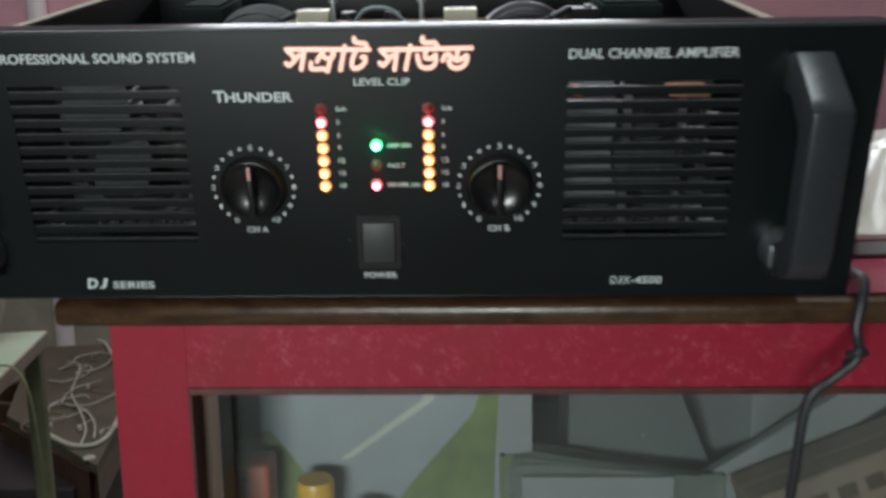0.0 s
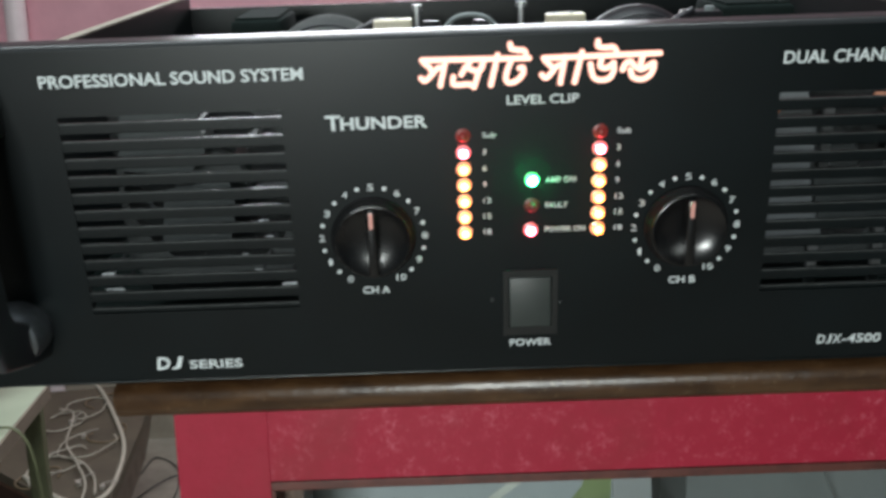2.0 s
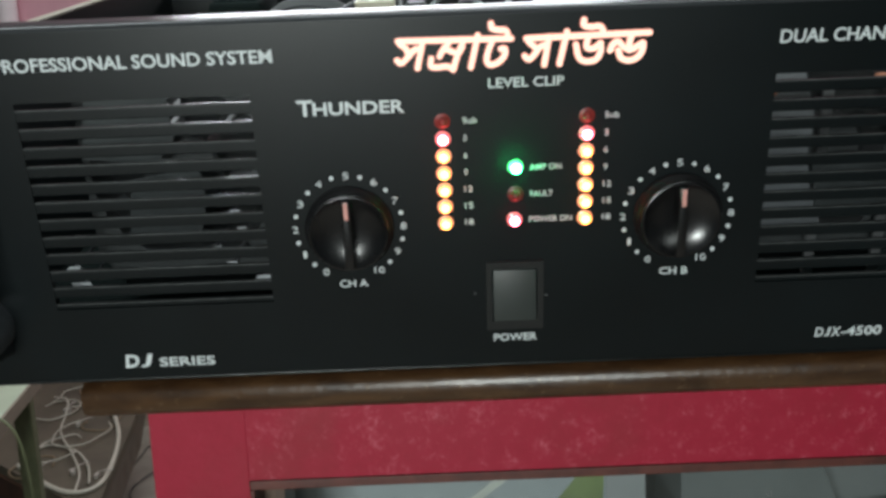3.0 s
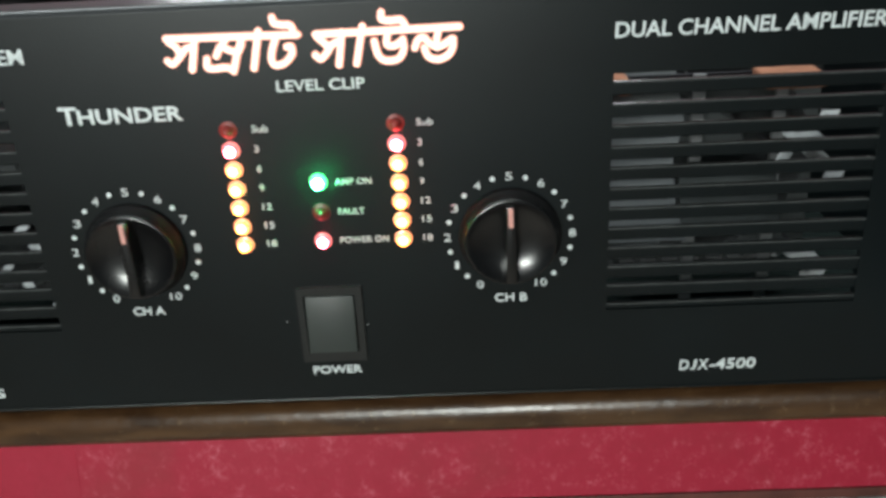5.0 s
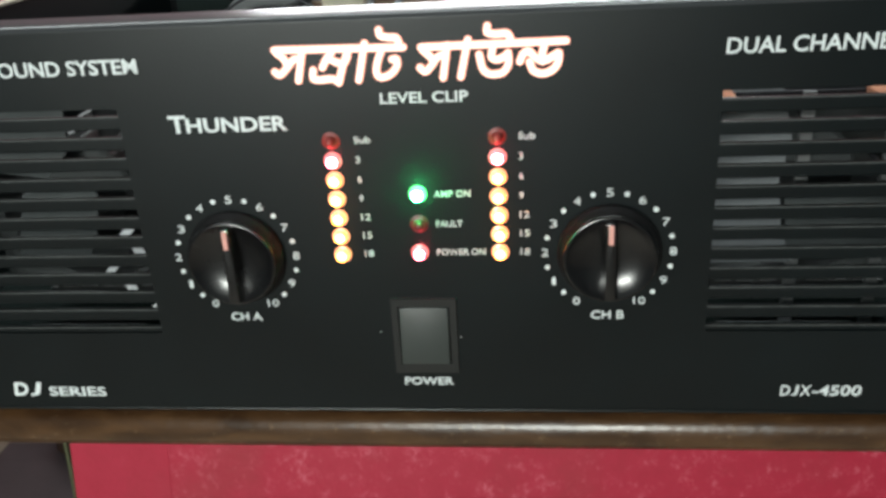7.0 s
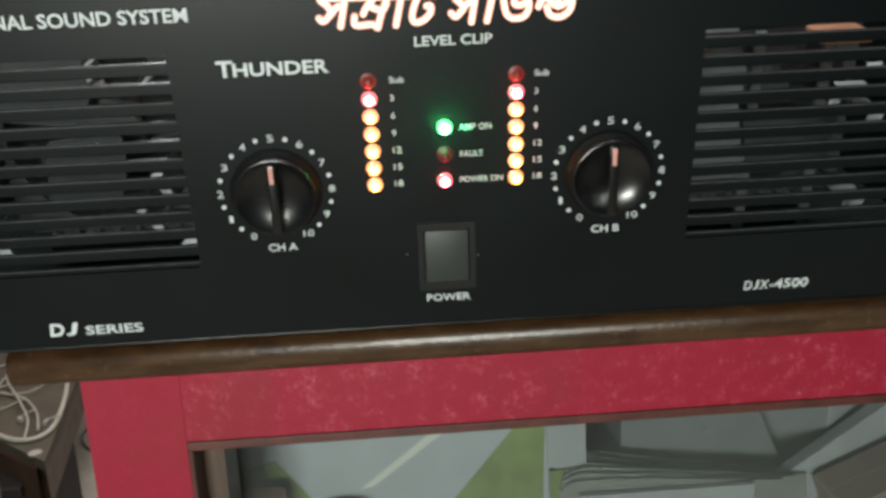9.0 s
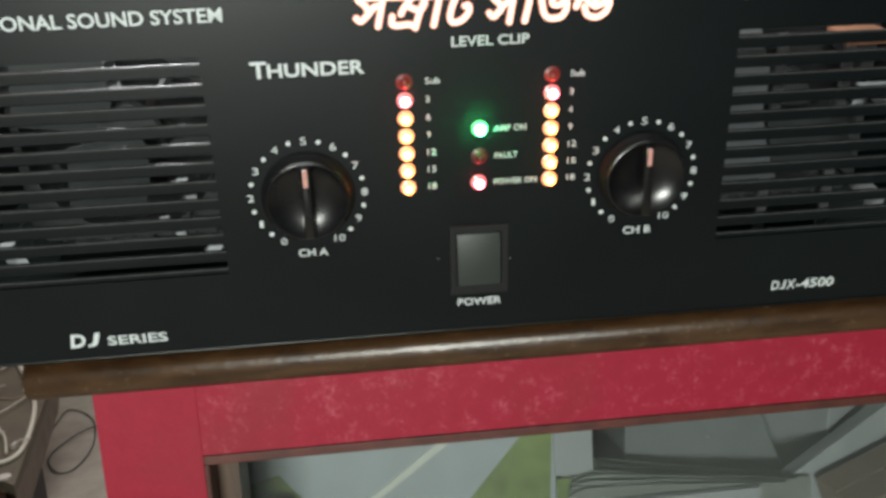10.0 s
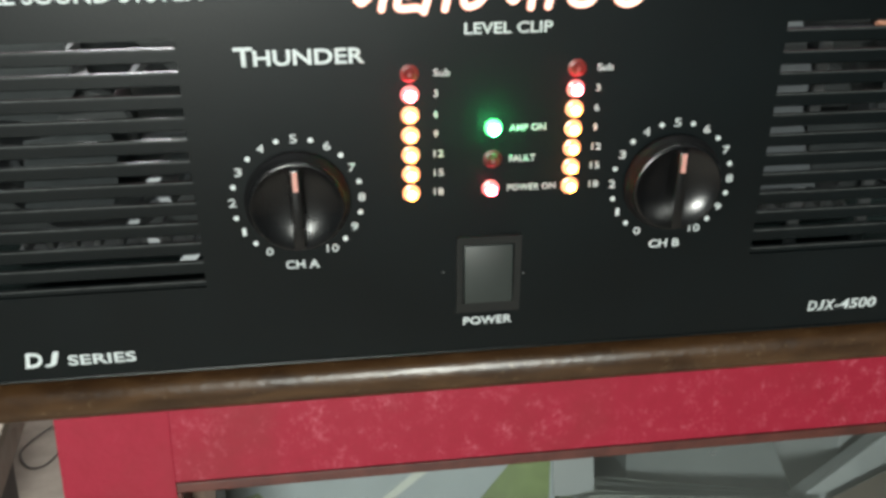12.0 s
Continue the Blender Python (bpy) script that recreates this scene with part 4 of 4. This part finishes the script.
# plastic sleeves standing one behind the other, slumping towards one end
for k in range(8):
    sl = thing("plastic_sleeve", pose(0.072 + 0.002 * ((k * 5) % 4), 0.1535 + 0.0046 * k, SHELF), "milky grey-green plastic sleeve slumped on the shelf", "sleeve", "plastic sleeves")
    bm = bmesh.new()
    w = 0.140 + 0.008 * ((k * 7) % 3)
    g = []
    for j in range(7):
        row = []
        for i in range(25):
            u, v = i / 24, j / 6
            top = 0.0535 + 0.0010 * k - (0.010 + 0.0026 * k) * u + 0.0025 * math.sin(2.2 * u + 0.5 * k) * (1 - u) + 0.0008 * noise.noise(Vector((u * 5, k * 1.3, 0.4)))
            top -= 0.006 * max(0.0, 1 - 10 * u) ** 2
            bow = 0.0016 * noise.noise(Vector((u * 4, v * 2, 0.6 * k))) + 0.003 * v * v
            row.append(bm.verts.new((w * u, bow, top * v)))
        g.append(row)
    for a, b in zip(g, g[1:]):
        for i in range(24):
            bm.faces.new((a[i], a[i + 1], b[i + 1], b[i]))
    bmesh.ops.solidify(bm, geom=bm.faces[:], thickness=0.0006)
    part("sheet", bm, FILM, sl, smooth=60)
    part("seam", sweep([(w * q / 6, 0.0045, 0.0525 + 0.0010 * k - (0.010 + 0.0026 * k) * q / 6 + 0.0025 * math.sin(2.2 * q / 6 + 0.5 * k) * (1 - q / 6) - (0.006 if q == 0 else 0)) for q in range(7)], 0.0006, 6, steps=4), PAPER, sl, "pale welded seam", 60)
plug = thing("orange_plug", pose(-0.111, 0.128, SHELF), "dull orange plastic plug body with a keyhole slot", "plug")
part("body", boxed(-0.0175, 0.0175, 0, 0.03, 0, 0.064, 0.004, 3), ORANGE, plug, smooth=40)
part("keyhole", lathe([(0.0028, 0.0), (0.0028, 0.0006)], 16, "Y", (0, 0, 0.054)), MATTE, plug)
part("slot", boxed(-0.0012, 0.0012, -0.0006, 0.0002, 0.042, 0.053), MATTE, plug)
for x, y, h, r in ((-0.063, 0.138, 0.050, 0.0135), (-0.030, 0.130, 0.030, 0.0125)):
    b = thing("yellow_bottle", pose(x, y, SHELF), "small bottle with a yellow cap on the shelf", "bottle", "yellow bottles")
    part("body", lathe([(r * 0.9, 0), (r, 0.002), (r, h * 0.55), (r * 0.8, h * 0.6)], 24), YELLOW, b, smooth=40)
    part("cap", lathe([(r * 0.98, h * 0.6), (r * 1.0, h * 0.94), (r * 0.9, h)], 24), YELLOW, b, smooth=40)


# ---- on the cabinet top ----
bm = bmesh.new()
n = 30
g = [[bm.verts.new((0.195 + 0.31 * i / n, 0.010 + 0.42 * j / n, TOP + 0.0006 + 0.0012 * abs(noise.noise(Vector((i * 0.4, j * 0.35, 1)))))) for i in range(n + 1)] for j in range(n + 1)]
for a, b in zip(g, g[1:]):
    for i in range(n):
        bm.faces.new((a[i], a[i + 1], b[i + 1], b[i]))
bmesh.ops.solidify(bm, geom=bm.faces[:], thickness=-0.0005)
tagged(part("table_sheet", bm, PINK, smooth=60), "bright pink plastic sheet on the cabinet top", "sheet")
note = thing("notebook", pose(0.285, 0.10, TOP + 0.0022, 0, 0, 8), "dark maroon notebook on the pink sheet", "notebook")
part("cover", boxed(0, 0.13, 0, 0.17, 0, 0.0012), MAROON, note)
part("page_block", boxed(0.002, 0.128, 0.002, 0.168, 0.0012, 0.0095), PAPER, note)
part("cover", boxed(0, 0.13, 0, 0.17, 0.0095, 0.0108), MAROON, note)
crumpled("white_bag", 0.375, 0.19, TOP + 0.013, 0.16, 0.14, 0.095, FILM2, "crumpled beige-white plastic bag on the notebook", "bag", 5.0)

drop = thing("hanging_cable", pose(0, 0, 0), "thin black cable hanging in front of the red cabinet", "cable")
part("cable", sweep([(0.262, 0.06, 0.800), (0.250, 0.02, 0.806), (0.243, -0.006, 0.806), (0.238, -0.012, 0.785), (0.240, -0.012, 0.770), (0.228, -0.010, 0.757), (0.2175, -0.009, 0.745), (0.213, -0.008, 0.70), (0.208, -0.004, 0.62), (0.206, 0.0, 0.40), (0.21, 0.0, 0.12), (0.23, -0.02, 0.004), (0.30, -0.05, 0.004)], 0.0026, 8), CABLE_B, drop, smooth=60)
part("knot", sweep([(0.234, -0.013, 0.771), (0.238, -0.017, 0.774), (0.243, -0.012, 0.772), (0.240, -0.007, 0.768), (0.235, -0.010, 0.766)], 0.0022, 8), CABLE_B, drop, smooth=60)

coil = thing("cable_coil", pose(0, 0, 0), "black power cable bunched round the amplifier's handle", "cable")
for k in range(4):
    c0 = Vector((-0.2275 - 0.002 * k, -0.022 - 0.004 * k, 0.836 + 0.003 * (k % 2)))
    rr = 0.0125 + 0.0012 * k
    part("loop", sweep([c0 + Vector((rr * math.cos(a) * 0.8, rr * 0.55 * math.sin(a + 0.7 * k), rr * math.sin(a))) for a in [radians(24 * q + 40 * k) for q in range(15)]], 0.0029, 8, steps=4), CABLE_B, coil, smooth=60)
part("tail", sweep([(-0.232, -0.03, 0.846), (-0.246, -0.026, 0.848), (-0.262, -0.01, 0.850), (-0.33, 0.02, 0.855), (-0.42, 0.09, 0.82), (-0.55, 0.19, 0.72), (-0.68, 0.30, 0.60), (-0.76, 0.36, 0.564), (-0.85, 0.40, 0.564)], 0.0029, 8), CABLE_B, coil, smooth=60)

# ---- low table beside the cabinet ----
lt = thing("low_table", pose(-0.571, 0.80, 0, 0, 0, 10.6), "low table with a worn cream laminate top and olive legs", "table")
part("tabletop", boxed(-0.75, 0.0, -0.75, 0.0, 0.545, 0.560, 0.0015), CREAM, lt)
part("edge_band", boxed(0.0, 0.003, -0.75, 0.0, 0.541, 0.559), KRAFT, lt, "rubbed brown edge band")
part("apron", boxed(-0.070, -0.055, -0.70, -0.075, 0.485, 0.545), NIGHT, lt)
part("apron", boxed(-0.70, -0.075, -0.070, -0.055, 0.485, 0.545), NIGHT, lt)
for x, y in ((-0.028, -0.028), (-0.74, -0.028), (-0.028, -0.74), (-0.74, -0.74)):
    part("leg", boxed(x, x + 0.022, y, y + 0.022, 0, 0.545, 0.002), OLIVE, lt)
pk = thing("yellow_packet", pose(-0.655, 0.44, 0.560, 0, 0, 13), "yellow and green plastic packet lying on the low table", "packet")
part("yellow_side", boxed(0, 0.125, 0.05, 0.16, 0, 0.055, 0.008, 3), YELLOW, pk, smooth=40)
part("green_side", boxed(0, 0.130, -0.03, 0.05, 0, 0.050, 0.008, 3), GREEN, pk, smooth=40)
tagged(part("bowl", lathe([(0.030, 0.560), (0.036, 0.562), (0.052, 0.60), (0.056, 0.625), (0.053, 0.625), (0.049, 0.602), (0.033, 0.566)], 40, "Z", (-0.655, 0.735, 0)), BEIGE2, smooth=40), "beige-grey plastic bowl on the low table", "bowl")
tagged(part("green_wire", sweep([(-0.64, 0.66, 0.563), (-0.60, 0.645, 0.563), (-0.56, 0.62, 0.564), (-0.525, 0.615, 0.562), (-0.508, 0.615, 0.52), (-0.505, 0.62, 0.40), (-0.515, 0.62, 0.2), (-0.51, 0.63, 0.003)], 0.0017, 8), OLIVE, smooth=60), "thin dull green wire hanging over the table's edge", "wire")

# ---- boards and cables on the floor behind ----
crate = thing("crate", pose(-1.05, 1.40, 0, 0, 0, -12), "dark wooden crate on the floor", "crate")
part("crate_wall", boxed(0.0, 0.17, 0.0, 0.012, 0, 0.233), DARKWOOD, crate)
part("crate_wall", boxed(0.0, 0.17, 0.25, 0.262, 0, 0.233), DARKWOOD, crate)
part("crate_wall", boxed(0.0, 0.012, 0.012, 0.25, 0, 0.233), DARKWOOD, crate)
part("crate_wall", boxed(0.158, 0.17, 0.012, 0.25, 0, 0.233), DARKWOOD, crate)
bd = thing("plywood_board", pose(0, 0, 0), "dusty taupe plywood board lying on a crate", "board")
bm = bmesh.new()
lo = [bm.verts.new(p) for p in ((-0.90, 1.265, 0.233), (-0.612, 1.02, 0.233), (-0.705, 1.52, 0.233), (-0.78, 1.80, 0.233), (-1.08, 1.75, 0.233))]
hi = [bm.verts.new(v.co + Vector((0, 0, 0.018))) for v in lo]
bm.faces.new(list(reversed(lo))), bm.faces.new(hi)
for i in range(5):
    bm.faces.new((lo[i], lo[(i + 1) % 5], hi[(i + 1) % 5], hi[i]))
bmesh.ops.recalc_face_normals(bm, faces=bm.faces[:])
part("sheet", bm, TAUPE, bd)
# added dark strip below the board's edge, for the dark band beside it
rim = [Vector(q) for q in ((-0.90, 1.265, 0), (-0.616, 1.026, 0), (-0.709, 1.52, 0), (-0.784, 1.80, 0))]
bm = bmesh.new()
rows = [[bm.verts.new(q + Vector((dx, 0.004, z))) for q in rim] for dx, z in ((0, 0.165), (0, 0.2328), (-0.016, 0.2328), (-0.016, 0.165))]
for a, b in zip(rows, rows[1:] + rows[:1]):
    for i in range(3):
        bm.faces.new((a[i], a[i + 1], b[i + 1], b[i]))
for k in (0, 3):
    bm.faces.new([r[k] for r in rows])
bmesh.ops.recalc_face_normals(bm, faces=bm.faces[:])
part("edge_strip", bm, DARKWOOD, bd, "dark brown strip below the board edge")
part("washer", lathe([(0.011, 0.251), (0.011, 0.254), (0.006, 0.255)], 20, "Z", (-0.638, 1.05, 0)), BEIGE2, bd, smooth=40)


def loop_cable(points, r, mat, label):
    return tagged(part("cable", sweep([(x, y, 0.251 + r + dz) for x, y, dz in points], r, 8), mat, smooth=60), label, "cable")


loop_cable([(-0.93, 1.80, 0), (-0.888, 1.755, 0), (-0.77, 1.532, 0.002), (-0.688, 1.352, 0.002), (-0.646, 1.181, 0), (-0.648, 1.108, 0), (-0.690, 1.100, 0), (-0.757, 1.150, 0), (-0.83, 1.225, 0)], 0.0046, CABLE_W, "thick off-white cable curled on the board")
loop_cable([(-0.80, 1.18, 0.002), (-0.835, 1.25, 0.002), (-0.82, 1.32, 0.002), (-0.77, 1.30, 0.003), (-0.735, 1.27, 0.004), (-0.69, 1.20, 0.005), (-0.662, 1.13, 0.004)], 0.0022, CABLE_W, "thin off-white cable loop on the board")
loop_cable([(-0.93, 1.62, 0), (-0.875, 1.56, 0.012), (-0.85, 1.49, 0.006), (-0.82, 1.39, 0.002), (-0.75, 1.27, 0.008), (-0.69, 1.16, 0.012), (-0.675, 1.10, 0.002)], 0.0021, CABLE_W, "thin off-white wire trailing over the board")
for x, y, a in ((-0.78, 1.20, 40), (-0.713, 1.185, 35), (-0.86, 1.52, 70), (-0.80, 1.43, 15), (-0.66, 1.165, -5)):
    c = thing("cable_clip", pose(x, y, 0.251, 0, 0, a), "white plastic cable clip on the board", "clip", "cable clips")
    part("body", boxed(-0.004, 0.004, -0.008, 0.008, 0, 0.009, 0.001), BEIGE2, c)
    part("nail", sweep([(0, 0, 0.008), (0.012, 0, 0.014), (0.03, 0, 0.016)], 0.0013, 6), BEIGE2, c)
tagged(part("black_wire", sweep([(-0.92, 1.74, 0.003), (-0.84, 1.80, 0.004), (-0.83, 1.93, 0.004), (-0.75, 1.86, 0.004), (-0.706, 1.705, 0.004), (-0.712, 1.584, 0.004), (-0.75, 1.57, 0.004), (-0.79, 1.66, 0.006), (-0.74, 1.79, 0.008), (-0.66, 1.80, 0.004), (-0.62, 1.72, 0.004)], 0.0017, 8), CABLE_B, smooth=60), "thin black wire lying on the floor", "wire")

for k in range(7):
    cx, cy = -0.80 + 0.035 * (k % 4) - 0.02 * k, 1.22 + 0.075 * k
    r0 = 0.035 + 0.008 * (k % 3)
    pts = [(cx + r0 * math.cos(a) * (1 + 0.35 * noise.noise(Vector((a, k, 2.0)))), cy + r0 * 1.5 * math.sin(a) * (1 + 0.35 * noise.noise(Vector((a, k, 7.0)))), 0.2535 + 0.004 * (k % 3)) for a in [0.5 * q + k for q in range(11)]]
    tagged(part("thin_wire", sweep(pts, 0.0016, 6, steps=5), CABLE_W if k % 3 else WIRE_T, smooth=60), "thin tangled wire on the dusty board", "wire", "tangled wires")

# made-up dark box: fills the shaded space under the table and board
chest = thing("gloom_box", pose(-1.34, 1.06, 0), "added dark box for the gloom beneath the low table", "chest")
part("body", boxed(0, 0.66, 0, 0.26, 0, 0.170, 0.003), NIGHT, chest)
part("lid", boxed(-0.006, 0.666, -0.006, 0.266, 0.1705, 0.190, 0.003), NIGHT, chest)
part("hasp", boxed(0.32, 0.345, -0.010, -0.006, 0.150, 0.184, 0.001), STEEL, chest)
